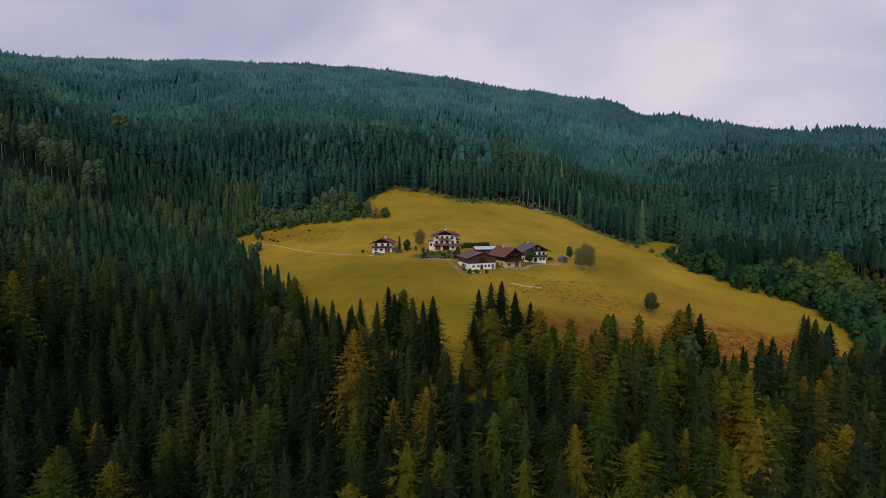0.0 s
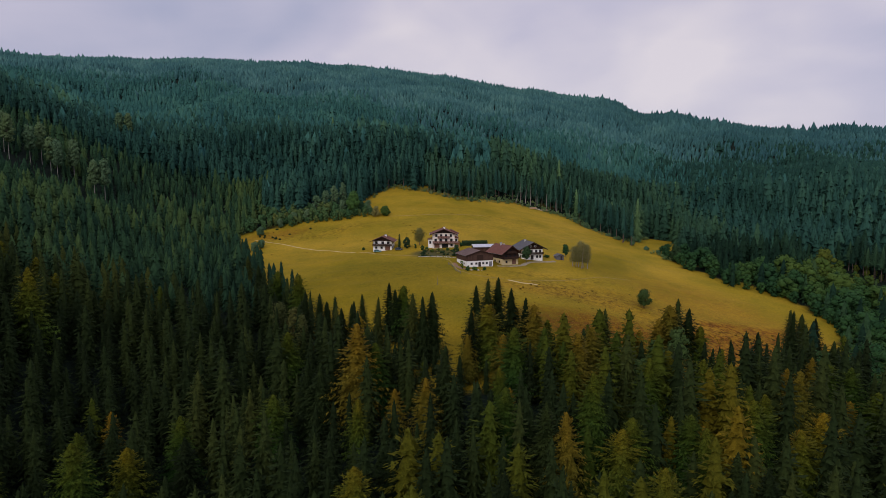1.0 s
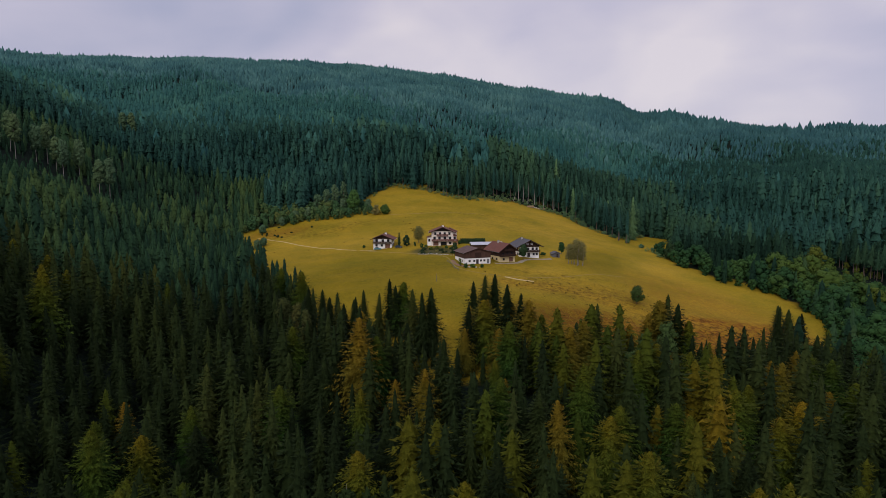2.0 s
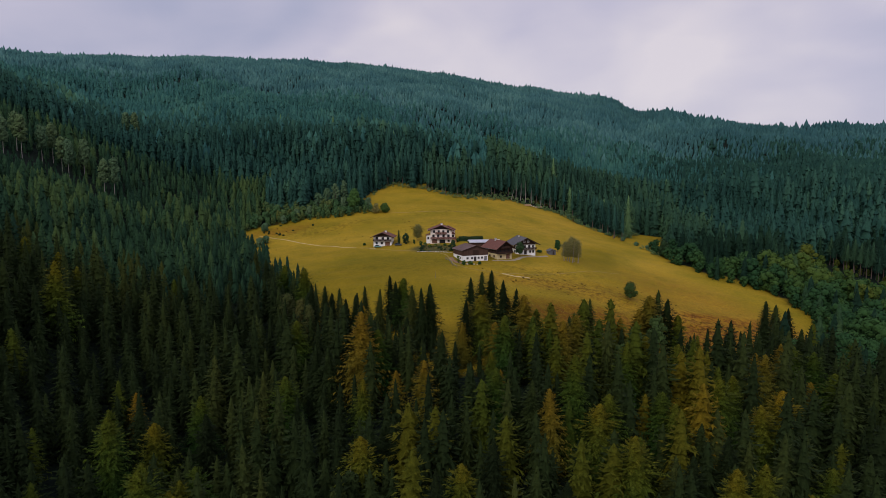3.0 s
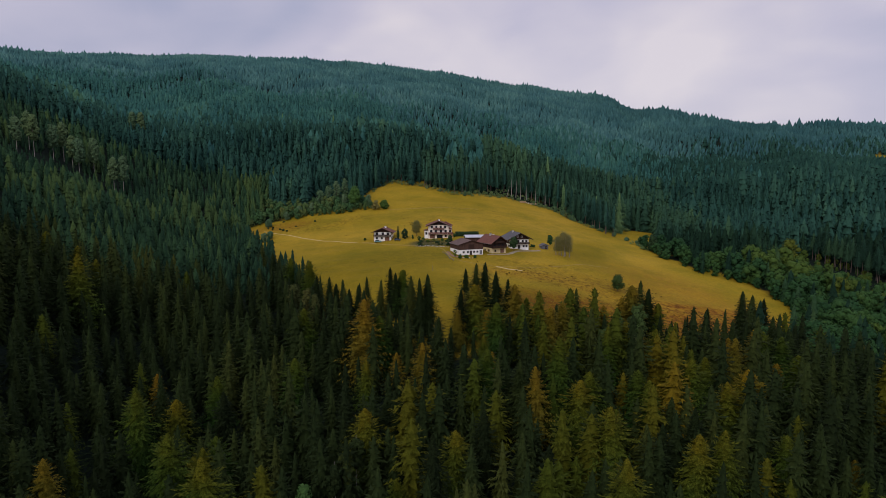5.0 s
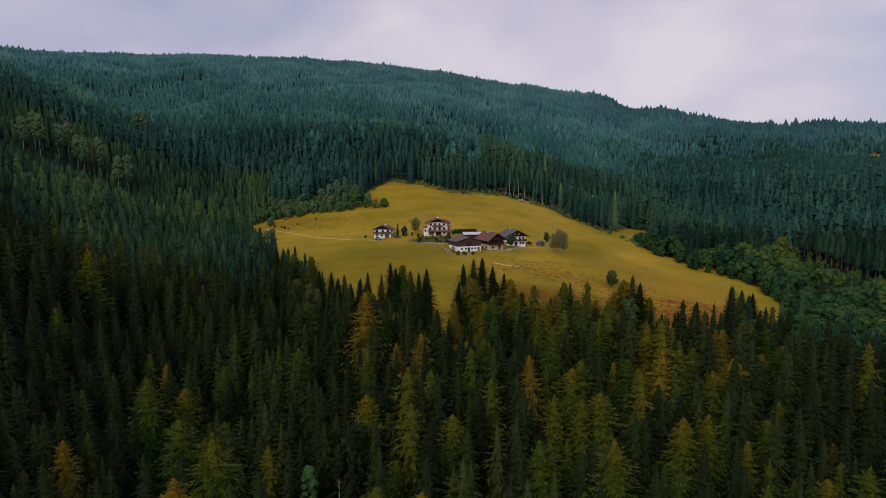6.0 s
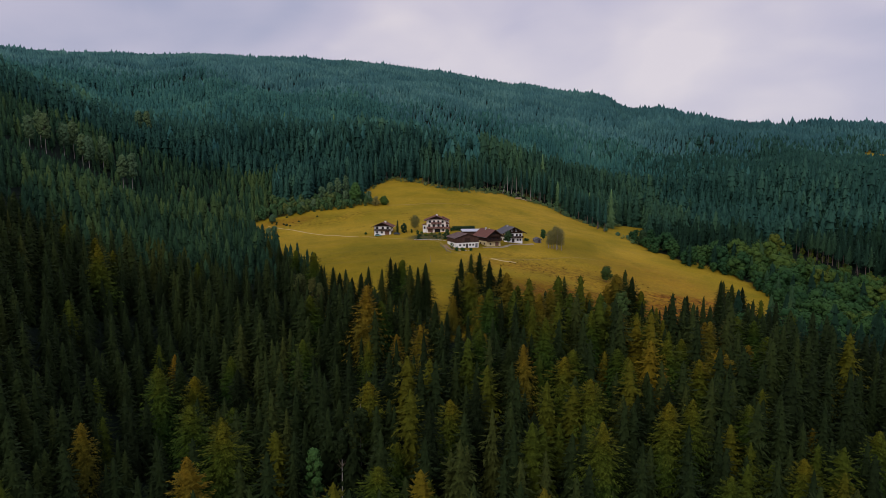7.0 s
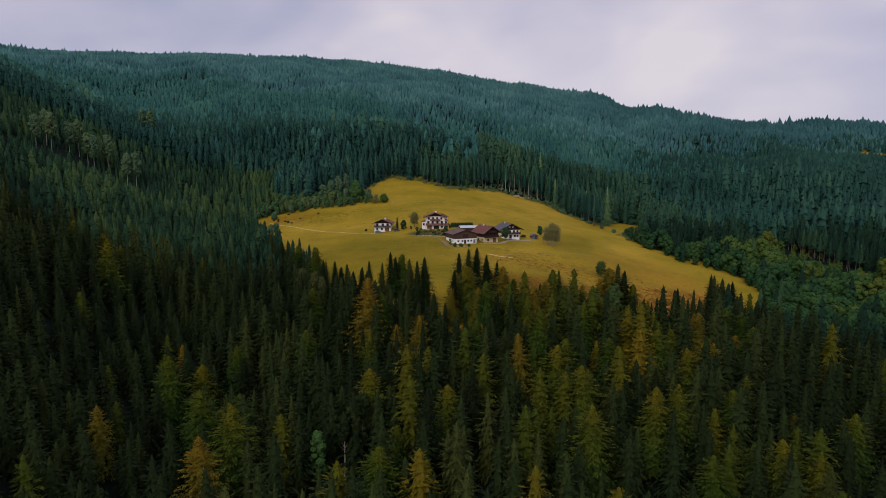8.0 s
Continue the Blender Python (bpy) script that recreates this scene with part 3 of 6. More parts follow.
SPRUCE_LABEL = "tall dark green spruce with drooping boughs in the forest"
LARCH_LABEL = "autumn larch with yellowing needles among dark spruces"
spruces = [tree_kind("spruce_tree", conifer(11 + k, 20, 4.1 + 0.25 * (k % 4), 330, 8, 0.56, 0.55, 0.06 + 0.07 * (k % 3), whorls=26, points=11), stem(20, 0.24), mat_spruce, mat_bark, SPRUCE_LABEL, group="forest spruces") for k in range(7)]
larches = [tree_kind("larch_tree", conifer(41 + k, 20, 5.2 + 0.3 * (k % 3), 350, 8, 0.6, 0.22, 0.58 + 0.1 * (k % 3), 0.08, 0.42, whorls=22, points=10), stem(20, 0.22), mat_larch, mat_bark, LARCH_LABEL, group="autumn larches") for k in range(6)]

SPRUCES_FRONT = [
    (-43.4, 212.9, 18.5), (-39.4, 204.6, 18.5), (-35.3, 199.1, 18.5), (-32.9, 197, 18.5), (-29.3, 197.5, 18.5),
    (-26.8, 204.6, 18.5), (-21.5, 199.3, 18.5), (-18, 210.3, 18.5), (-15.4, 203.4, 18.5), (-8.8, 188.3, 22),
    (-5.6, 184.5, 22), (-2.6, 187.5, 22), (-10, 172.6, 18.5), (0.9, 152, 22.5), (-1.5, 145.8, 22.5),
    (11.6, 195.3, 20.5), (15.1, 202, 20.5), (19, 204.1, 20.5), (22.6, 193.7, 20.5), (8.1, 174.5, 20.5),
    (25.7, 185.8, 20.5), (51.7, 187.4, 20.5), (78.9, 200.7, 25), (79.2, 191.4, 25),
]
SPRUCES_SLOPE = [
    (100.6, 188.6, 22.5), (133.8, 230.7, 22), (137, 227.6, 22), (140, 223.6, 22), (125.5, 190.2, 22.5),
    (-49.3, 217.2, 18.5), (-37.5, 163.3, 22.5), (-32.8, 159.4, 22.5), (23.1, 128.4, 22.5), (0.2, 103.2, 22.5),
    (25.9, 98.7, 22.5), (12.3, 109.4, 22.5), (-62, 138.9, 22.5), (-81.3, 142.9, 22.5), (-60.3, 115.6, 22.5),
    (-77, 256.7, 18.5), (-87.7, 276.4, 18.5), (61.1, 117.9, 22.5), (51.9, 107.2, 22.5), (55.7, 107.2, 22.5),
    (66.5, 114.7, 22.5), (76.9, 74.5, 22.5), (91.8, 72.1, 22.5),
]
LARCHES_FRONT = [
    (28.4, 181, 20.5), (14, 178.9, 20.5), (20.1, 163.7, 20.5), (33.1, 175, 20.5), (43.1, 169.3, 20.5),
    (37.9, 161.1, 21.5), (58.2, 173.8, 20.5), (68.4, 187.1, 20.5), (72.5, 190, 25), (82.3, 190, 20.5),
    (-13.4, 205.4, 18.5), (-56.1, 236.4, 18.5), (-66.4, 244.4, 18.5), (98.7, 163.5, 21.5), (112.1, 171, 21.5),
    (117.4, 167.4, 21.5), (112.2, 149.7, 21.5), (80.4, 144.9, 21.5), (75.5, 140.1, 21.5), (72.6, 151.8, 21.5),
    (67.8, 157.2, 21.5), (54.3, 154.6, 21.5), (60.8, 159.3, 21.5), (37.1, 144.2, 21.5), (13.6, 141.5, 21.5),
    (14.7, 134.4, 21.5), (-26.1, 187.8, 18.5), (-24.2, 165.8, 21.5), (-18.2, 162.7, 21.5),
]
LARCHES_SLOPE = [
    (-12, 140.7, 21.5), (-3.8, 142.2, 21.5), (-20.5, 140.7, 21.5), (-17.5, 117.9, 21.5), (-47, 183.1, 21.5),
    (-43.8, 152.3, 21.5), (27.8, 128.6, 21.5), (34.2, 129.8, 21.5), (38.8, 123, 21.5), (41.5, 126.6, 21.5),
    (45.7, 114.1, 21.5), (56.2, 130, 21.5), (58.3, 126.4, 21.5), (62.4, 104.9, 21.5), (69.4, 106.5, 21.5),
    (43.3, 95.8, 21.5), (81.5, 129, 21.5), (91.1, 137.2, 21.5), (85.7, 106.3, 21.5), (4.8, 104.7, 21.5),
    (-87, 138.3, 21.5), (-74.3, 110.2, 21.5), (-68.9, 117.5, 21.5), (-58.5, 107.3, 21.5), (-56.5, 117.8, 21.5),
    (-74.5, 136.7, 21.5), (-68, 150.2, 21.5),
]
LARCHES_NEAR = [
    (-154, 230.1, 18.5), (-168, 232.9, 18.5), (-142, 223.4, 18.5), (-83, 86.4, 21.5), (-58.1, 112, 21.5),
    (-74.7, 114.7, 21.5), (60.1, 98.6, 21.5), (46.4, 95.7, 21.5),
    (68.8, 79.6, 21.5), (87.9, 83.8, 21.5), (111.3, 93.1, 21.5), (43.7, 70.2, 21.5), (90.2, 65, 21.5),
    (-7.7, 89.6, 21.5), (-12.8, 83.7, 21.5), (-46.7, 66.7, 21.5),
]
rng = random.Random(5)
taken = []


def plant(kinds, x, y, h, used, broad=1.0):
    """The first tree of each kind is set in place, the next are its copies."""
    k = rng.randrange(len(kinds))
    wide = rng.uniform(0.88, 1.14) * broad
    m = pose(x, y, land1(x, y) - 0.3, rng.uniform(-1.5, 1.5), rng.uniform(-1.5, 1.5), rng.uniform(0, 360))
    size = Vector((h / 20 * wide, h / 20 * wide, h / 20))
    if k not in used:
        used.add(k)
        kinds[k].matrix_basis = m @ Matrix.Diagonal((*size, 1))
        ob = kinds[k]
    else:
        ob = copy_thing(kinds[k], m)
        ob.scale = size
    taken.append((x, y))
    return ob


# trees that stand out of the forest: the place and height of the tip
LARCH_TIPS = [
    (-21.2, 143.8, 47.3), (15.2, 155.2, 51.6), (34.8, 132.9, 57.4), (52.9, 149.5, 56.1), (71.9, 162.1, 51.9), (84.5, 152.2, 45.3), (43.1, 107.4, 46.1),
    (60.4, 99.1, 43.0), (67.4, 100.6, 43.3), (40.9, 87.6, 42.5), (4.5, 102.2, 42.7), (-17.3, 114.9, 43.3), (-62.0, 102.7, 41.5), (-79.6, 123.4, 44.9),
    (-50.3, 91.4, 44.2), (-132.9, 194.5, 76.1), (32.9, 185.1, 58.0), (-8.5, 98.0, 33.0)]
GOLDEN_TIPS = [(-11.8, 149.0, 48.0), (-4.1, 144.7, 52.2), (17.1, 149.4, 48.2), (-23.6, 159.9, 63.7), (27.2, 123.4, 51.5), (95.6, 156.5, 50.3), (-53.7, 78.4, 38.7), (-84.7, 91.8, 41.0), (-89.7, 158.1, 38.4), (107.5, 113.2, 23.0)]
SPRUCE_TIPS = [(0.0, 93.5, 45.4), (122.6, 209.7, 55.6)]


def apart(x, y):
    """Not so close before or behind a tree of known place that the two would be the same."""
    return all(abs(x - px * (y + 40) / (py + 40)) > 3.5 or abs(y - py) > 14 for px, py, _ in LARCH_TIPS + GOLDEN_TIPS + SPRUCE_TIPS)


used_spruce, used_larch = set(), set()
for x, y, h in SPRUCES_FRONT + SPRUCES_SLOPE:
    if apart(x, y):
        plant(spruces, x, y, h, used_spruce, 1.26)
LARCHES_LOW = [
    (16.1, 193.5, 15), (9.6, 187.3, 15), (35.3, 185.2, 14), (24.0, 194.0, 14), (41.1, 179.5, 14), (7.5, 171.1, 15), (17.4, 170.8, 15),
    (100.2, 170.6, 18), (115.8, 184.6, 18), (88.7, 156.8, 17), (83.0, 153.2, 17), (61.2, 135.2, 16), (94.8, 141.6, 18), (109.5, 156.5, 16),
    (66.0, 178.2, 15), (70.5, 174.2, 15), (161.4, 190.4, 15), (178.2, 200.1, 14), (70.5, 128.9, 17), (85.3, 136.8, 17)]
golden_larches = [tree_kind("golden_larch", conifer(241 + k, 20, 5.0 + 0.3 * k, 350, 8, 0.6, 0.22, 0.6, 0.06, 0.42, whorls=22, points=10), stem(20, 0.22), mat_golden_larch, mat_bark, "golden-brown autumn larch at the forest's upper edge", group="golden larches") for k in range(3)]
used_golden = set()
for x, y, h in LARCHES_LOW:
    if apart(x, y):
        plant(golden_larches, x, y, h, used_golden, 1.1)
for x, y, h in LARCHES_FRONT + LARCHES_SLOPE + LARCHES_NEAR:
    if apart(x, y):
        warm = 28 < x < 78 and y > 160
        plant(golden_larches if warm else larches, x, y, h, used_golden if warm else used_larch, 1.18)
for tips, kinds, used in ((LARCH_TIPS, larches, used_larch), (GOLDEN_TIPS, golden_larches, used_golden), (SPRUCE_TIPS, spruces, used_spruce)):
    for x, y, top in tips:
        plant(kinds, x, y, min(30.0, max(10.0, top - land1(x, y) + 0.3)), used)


def scatter(x0, x1, y0, y1, step, seed):
    g = np.random.default_rng(seed)
    xs, ys = np.arange(x0, x1, step), np.arange(y0, y1, step * 0.87)
    gx, gy = np.meshgrid(xs, ys)
    gx = gx + (np.arange(len(ys)) % 2)[:, None] * step / 2
    gx, gy = gx + g.uniform(-0.36, 0.36, gx.shape) * step, gy + g.uniform(-0.36, 0.36, gy.shape) * step
    return gx.ravel(), gy.ravel()


def open_sight(x, y, spare=30.0):
    """Within the wide fan of land that is open to view."""
    return np.abs(x) < 0.74 * (y + 70) + spare


def clear_of(x, y, places, gap):
    ok = np.ones(len(x), bool)
    for px, py in places:
        ok &= (x - px) ** 2 + (y - py) ** 2 > gap * gap
    return ok


def mottle(x, y):
    """Uneven age and kind of the forest over the hillside, from -1 to 1."""
    u, v = x + 14 * np.sin(y / 37), y + 18 * np.sin(x / 45)
    a = np.sin(u / 23 + 1.1) * np.sin(v / 31 - 0.4) + 0.8 * np.sin(u / 61 - v / 83 + 2.0) + 0.6 * np.sin(u / 11.0 + v / 17.0)
    return np.clip(a / 1.7, -1, 1)


def stand(name, templates, x, y, h, material, label, seed, wide=(0.85, 1.15), base=20.0, bias=0.0, spread=1.0):
    """Many trees joined in one object, each with its own turn, girth and tone."""
    g = np.random.default_rng(seed)
    vs, fs, ns, tones, count = [], [], [], [], 0
    z = land(x, y) - 0.3
    pick = g.integers(0, len(templates), len(x))
    age = mottle(x, y)
    h = h * (1 + 0.16 * age)
    turn, girth, tone = g.uniform(0, 6.283, len(x)), g.uniform(*wide, len(x)), np.clip((g.beta(2, 2, len(x)) * 0.75 - 0.375) * spread + 0.5 + 0.3 * age + bias, 0, 1)
    for k, (tv, tf, tn) in enumerate(templates):
        i = np.nonzero(pick == k)[0]
        if len(i) == 0:
            continue
        c, sn, q = np.cos(turn[i])[:, None], np.sin(turn[i])[:, None], (h[i] / base)[:, None]
        wide_q = q * girth[i][:, None]
        vs.append(np.stack([(tv[:, 0] * c - tv[:, 1] * sn) * wide_q + x[i][:, None], (tv[:, 0] * sn + tv[:, 1] * c) * wide_q + y[i][:, None], tv[:, 2] * q + z[i][:, None]], -1).reshape(-1, 3))
        ns.append(np.stack([tn[:, 0] * c - tn[:, 1] * sn, tn[:, 0] * sn + tn[:, 1] * c, np.broadcast_to(tn[:, 2], (len(i), len(tn)))], -1).reshape(-1, 3))
        fs.append((tf[None] + (count + np.arange(len(i)) * len(tv))[:, None, None]).reshape(-1, 3))
        count += len(tv) * len(i)
        tones.append(np.repeat(tone[i], len(tv)).astype(np.float32))
    me = mesh_from(name, np.concatenate(vs), np.concatenate(fs), material, normals=np.concatenate(ns))
    me.attributes.new("tone", "FLOAT", "POINT").data.foreach_set("value", np.concatenate(tones))
    return tagged(new(name, me), label, "forest", kind="stuff")


def wood_edge(x, y, gap):
    return edge_distance(MEADOW, x, y) < -gap


def glade(x, y):
    """All but a small gap before the bare-stemmed spruces."""
    return ((x - GLADE[0]) / 8.5) ** 2 + ((y - GLADE[1]) / 12) ** 2 > 1


GLADE = (-25.5, 93.0)
# the near forest below the meadow
x, y = scatter(-200, 200, 5, 240, 7.4, 7)
keep = wood_edge(x, y, 1.2) & open_sight(x, y, 25) & clear_of(x, y, taken, 4.8)
keep &= ~((x > 140) & (y > 172)) & glade(x, y)
x, y = x[keep], y[keep]
g = np.random.default_rng(3)
h = g.uniform(15.5, 25.5, len(x))
edge = -edge_distance(MEADOW, x, y)
h = np.where(edge < 14, g.uniform(9, 15, len(x)), h)
is_larch = g.random(len(x)) < np.where((x > 26) & (x < 80) & (y > 125), 0.45, np.where(x > -25, np.where(x > 75, 0.06, 0.2), 0.03))
order = np.argsort(np.hypot(x, y + 40) + g.uniform(0, 30, len(x)))
near = np.zeros(len(x), bool)
near[order[:180]] = True
for i in np.nonzero(near & ~is_larch)[0]:
    plant(spruces, x[i], y[i], h[i], used_spruce, 1.04)
for i in np.nonzero(near & is_larch)[0]:
    plant(larches, x[i], y[i], h[i] * 0.95, used_larch, 1.1)
mid_spruce = [conifer(71 + k, 20, 4.1 + 0.2 * k, 108, 4, 0.98, 0.55, 0.08 + 0.05 * k, whorls=16, points=6) for k in range(5)]
mid_larch = [conifer(81 + k, 20, 4.6, 125, 5, 0.85, 0.25, 0.55, 0.08, 0.36, whorls=14, points=6) for k in range(3)]
rest = ~near
s, q = rest & ~is_larch, rest & is_larch
blend = 0.4 * np.clip((-x - 50) / 90, 0, 1) * np.clip((y - 120) / 90, 0, 1)
cool = s & (g.random(len(x)) < blend)
s &= ~cool
stand("spruce_forest", mid_spruce, x[s], y[s], h[s], mat_spruce_wood, "dense dark spruce forest on the slope below the meadow", 21, wide=(0.9, 1.2), bias=np.where(x[s] > 50, -0.15, np.where(x[s] < -40, 0.1, 0.0)))
stand("gully_forest", mid_spruce, x[cool], y[cool], h[cool], mat_spruce_wood, "dark green spruces in the gully beside the meadow", 35, bias=0.2)
stand("larch_forest", mid_larch, x[q], y[q], h[q], mat_larch_wood, "yellowing larches scattered through the spruce forest", 22, wide=(1.0, 1.3))

# young spruces in the gaps of the near forest
ux, uy = scatter(-190, 190, 30, 235, 11.0, 19)
keep = glade(ux, uy) & wood_edge(ux, uy, 1.5) & open_sight(ux, uy, 15) & ~((ux > 140) & (uy > 172))
ux, uy = ux[keep], uy[keep]
young = [conifer(95 + k, 20, 5.5, 30, 3, 2.0, 0.4, 0.3, whorls=7, points=5) for k in range(5)]
# dark bias paints the shade of the gaps into these trees
stand("young_spruces", young, ux, uy, np.random.default_rng(20).uniform(3.5, 9.5, len(ux)), mat_spruce_wood, "young spruces toned dark for the shaded forest gaps", 30, bias=-0.35)

# the slope beside the meadow and the gully between; tall pines stand along its brow
PINES = [(-276, 382), (-283, 406), (-276, 400), (-269, 410), (-267, 419), (-257, 412), (-251, 409), (-245, 417), (-224, 402), (-219, 405), (-265, 520), (-258, 521)]
x, y = scatter(-430, -20, 150, 480, 5.4, 8)
keep = wood_edge(x, y, 2.5) & open_sight(x, y, 40) & ~((x > -200) & (y < 240)) & clear_of(x, y, taken, 3.0)
keep &= ~((x > -128) & (x < -24) & (y > 398)) & ~((x > -60) & (y > 395))
x, y = x[keep], y[keep]
g = np.random.default_rng(4)
h = g.uniform(8.5, 14.5, len(x)) * np.where(g.random(len(x)) < 0.06, 1.3, 1)
for px, py in PINES[:10]:
    h = np.where((np.abs(x - px) < 12) & (y < py + 6) & (y > py - 26), h * 0.78, h)
light_spruce = [conifer(161 + k, 20, 4.5, 40, 2, 1.4, 0.45, 0.2 + 0.05 * k, soft=0.85, body=0.82, whorls=9, points=5) for k in range(5)]
slope_spruce = [conifer(91 + k, 20, 5.0, 14, 2, 2.0, 0.4, 0.32 + 0.04 * k, soft=0.85, body=0.82, whorls=7, points=4) for k in range(8)]
near_side = y + g.normal(0, 12, len(x)) < np.where(x > -200, 345, 310)
dark = near_side & (g.random(len(x)) < np.clip((280 - y) / 90, 0, 0.6))
thin = g.random(len(x)) < 0.75
pick = near_side & thin & ~dark
stand("slope_edge_forest", light_spruce, x[pick], y[pick], h[pick] * 1.25, mat_young_wood, "blue-green spruces on the lower side slope", 36, bias=0.08)
pick = near_side & thin & dark
stand("slope_dark_forest", light_spruce, x[pick], y[pick], h[pick] * 1.25, mat_spruce_wood, "dark spruces on the lower side slope", 37, bias=0.2)
x, y, h = x[~near_side], y[~near_side], h[~near_side]
stand("spruce_slope", slope_spruce, x, y, h, mat_young_wood, "young green spruce forest on the side slope", 23, bias=0.3)

# the mountain forest behind, with plots cleared for the cabins
RIDGE_PLOTS = [(392, 1150, 12, 34), (600, 1150, 11, 26)]
shoulder_spruce = [conifer(181 + k, 20, 4.1, 16, 2, 1.9, 0.45, 0.2 + 0.06 * (k % 4), soft=0.85, body=0.82, whorls=7, points=4) for k in range(8)]
far_spruce = [tiers(101 + k, 20, 5.4, 4, 3, 0.3 + 0.1 * (k % 3), 0.02, 0.3, 0.28) for k in range(12)]
x, y = scatter(-700, 700, 395, 960, 5.3, 9)
g = np.random.default_rng(51)
keep = (g.random(len(x)) > (y - 740) / 220) & (edge_distance(MEADOW, x, y) < -np.where((y > 440) & (x > -20), 8.5 + 7 * np.clip((x - 20) / 15, 0, 1) * np.clip((115 - x) / 10, 0, 1), 4.0)) & ((x - 616) ** 2 + ((y - 778) / 2.3) ** 2 > 30 ** 2) & open_sight(x, y, 40) & ~((x < -20) & (y < 480) & (x > -430) & (x < -128)) & ~((x >= -128) & (x < -24) & (y < 436)) & ~((x > -98) & (x < -60) & (y < 456))
x, y = x[keep], y[keep]
g = np.random.default_rng(5)
h = np.interp(y, [395, 510, 570, 680, 900], [22, 21, 17, 13.5, 12]) * g.uniform(0.7, 1.12, len(x)) * np.where(g.random(len(x)) < 0.03, 1.3, 1)
this_side = (x > 40) & (y + g.normal(0, 6, len(x)) < shoulder(x))
h = np.where(this_side, h * 1.05, h)
far_side = ~this_side & ~((edge_distance(MEADOW, x, y) > -34) & (y > 380))
ravine = far_side & (x + g.normal(0, 40, len(x)) > 280) & (y + g.normal(0, 60, len(x)) < 960)
far_side &= ~ravine
# the strong dark bias puts the ravine's shade into the tree tones
stand("ravine_forest", far_spruce, x[ravine], y[ravine], h[ravine], mat_slope_wood, "spruce forest below the ridge, toned dark for ravine shade", 42, bias=-0.4, wide=(1.05, 1.35))
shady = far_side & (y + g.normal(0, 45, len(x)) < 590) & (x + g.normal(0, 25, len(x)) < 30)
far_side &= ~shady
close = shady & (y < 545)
stand("dark_forest", shoulder_spruce, x[close], y[close], h[close], mat_slope_wood, "dark spruce forest behind the alders", 39, wide=(1.1, 1.45), bias=-0.32)
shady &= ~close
stand("upper_dark_forest", far_spruce, x[shady], y[shady], h[shady], mat_slope_wood, "dark spruce forest higher on the slope", 43, bias=-0.1)
stand("mountain_forest", far_spruce, x[far_side], y[far_side], h[far_side], mat_far_wood, "haze-tinted spruce forest on the mountainside", 24)
rim = edge_distance(MEADOW, x, y) > -34
front = rim & (y > 380)
rim_spruce = [conifer(191 + k, 20, 4.0, 36, 2, 1.5, 0.5, 0.18 + 0.06 * k, soft=0.85, body=0.82, whorls=9, points=5) for k in range(5)]
old = front & (x < -15)
stand("dark_rim_forest", rim_spruce, x[old], y[old], h[old], mat_slope_wood, "dark spruces behind the belt of alders", 40, wide=(1.1, 1.45), bias=-0.2)
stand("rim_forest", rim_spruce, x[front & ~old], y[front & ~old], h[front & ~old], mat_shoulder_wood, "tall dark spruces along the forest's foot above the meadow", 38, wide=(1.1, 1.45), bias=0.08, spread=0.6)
this_side &= ~front
east = this_side & (x + g.normal(0, 12, len(x)) > 190)
this_side &= ~east
stand("east_forest", shoulder_spruce, x[east], y[east], h[east], mat_slope_wood, "dark spruce forest above the broad-leaved belt", 41, wide=(1.1, 1.45), bias=-0.25)
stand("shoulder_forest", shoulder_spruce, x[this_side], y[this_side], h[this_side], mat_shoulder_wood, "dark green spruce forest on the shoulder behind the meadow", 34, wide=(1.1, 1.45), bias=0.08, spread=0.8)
top_spruce = [cone(111 + k, 20, 5.0, 2, 4, 0.3 + 0.1 * (k % 3), rough=0.28) for k in range(10)]
x, y = scatter(-1250, 1250, 740, 1580, 6.6, 10)
g = np.random.default_rng(52)
keep = (g.random(len(x)) < (y - 740) / 220) & open_sight(x, y, 20)
for cx, cy, rx, ry in RIDGE_PLOTS:
    keep &= ((x - cx) / rx) ** 2 + ((y - cy) / ry) ** 2 > 1
keep &= (y < 1540 - 370 * np.clip((x / (y + 60) - 0.345) / 0.08, 0, 1) + 60) & ((x - 616) ** 2 + ((y - 778) / 2.3) ** 2 > 30 ** 2)
x, y = x[keep], y[keep]
g = np.random.default_rng(6)
h = g.uniform(7.5, 13, len(x)) * np.where(g.random(len(x)) < 0.05, 1.4, 1) * (1 + 0.16 * np.clip(np.sin(x / 27 + 0.7) + np.sin(x / 9.5), 0.6, 2) * (y > 1080) * (x > 250)) * (1 + 0.55 * np.exp(-(((x / (y + 60) - 0.535) / 0.035) ** 2)) * (y > 1040))
u = x / (y + 60)
h = h * (1 + 0.45 * np.clip((u - 0.31) / 0.02, 0, 1) * np.clip((0.43 - u) / 0.01, 0, 1) * (0.6 + 0.6 * np.sin(x / 14) ** 2) * (y > 1040))
stand("summit_forest", top_spruce, x, y, h, mat_summit_wood, "distant haze-tinted spruce forest up to the mountain ridge", 25, wide=(1.1, 1.45), bias=np.clip((300 - x) / 300, -0.4, 0.0))

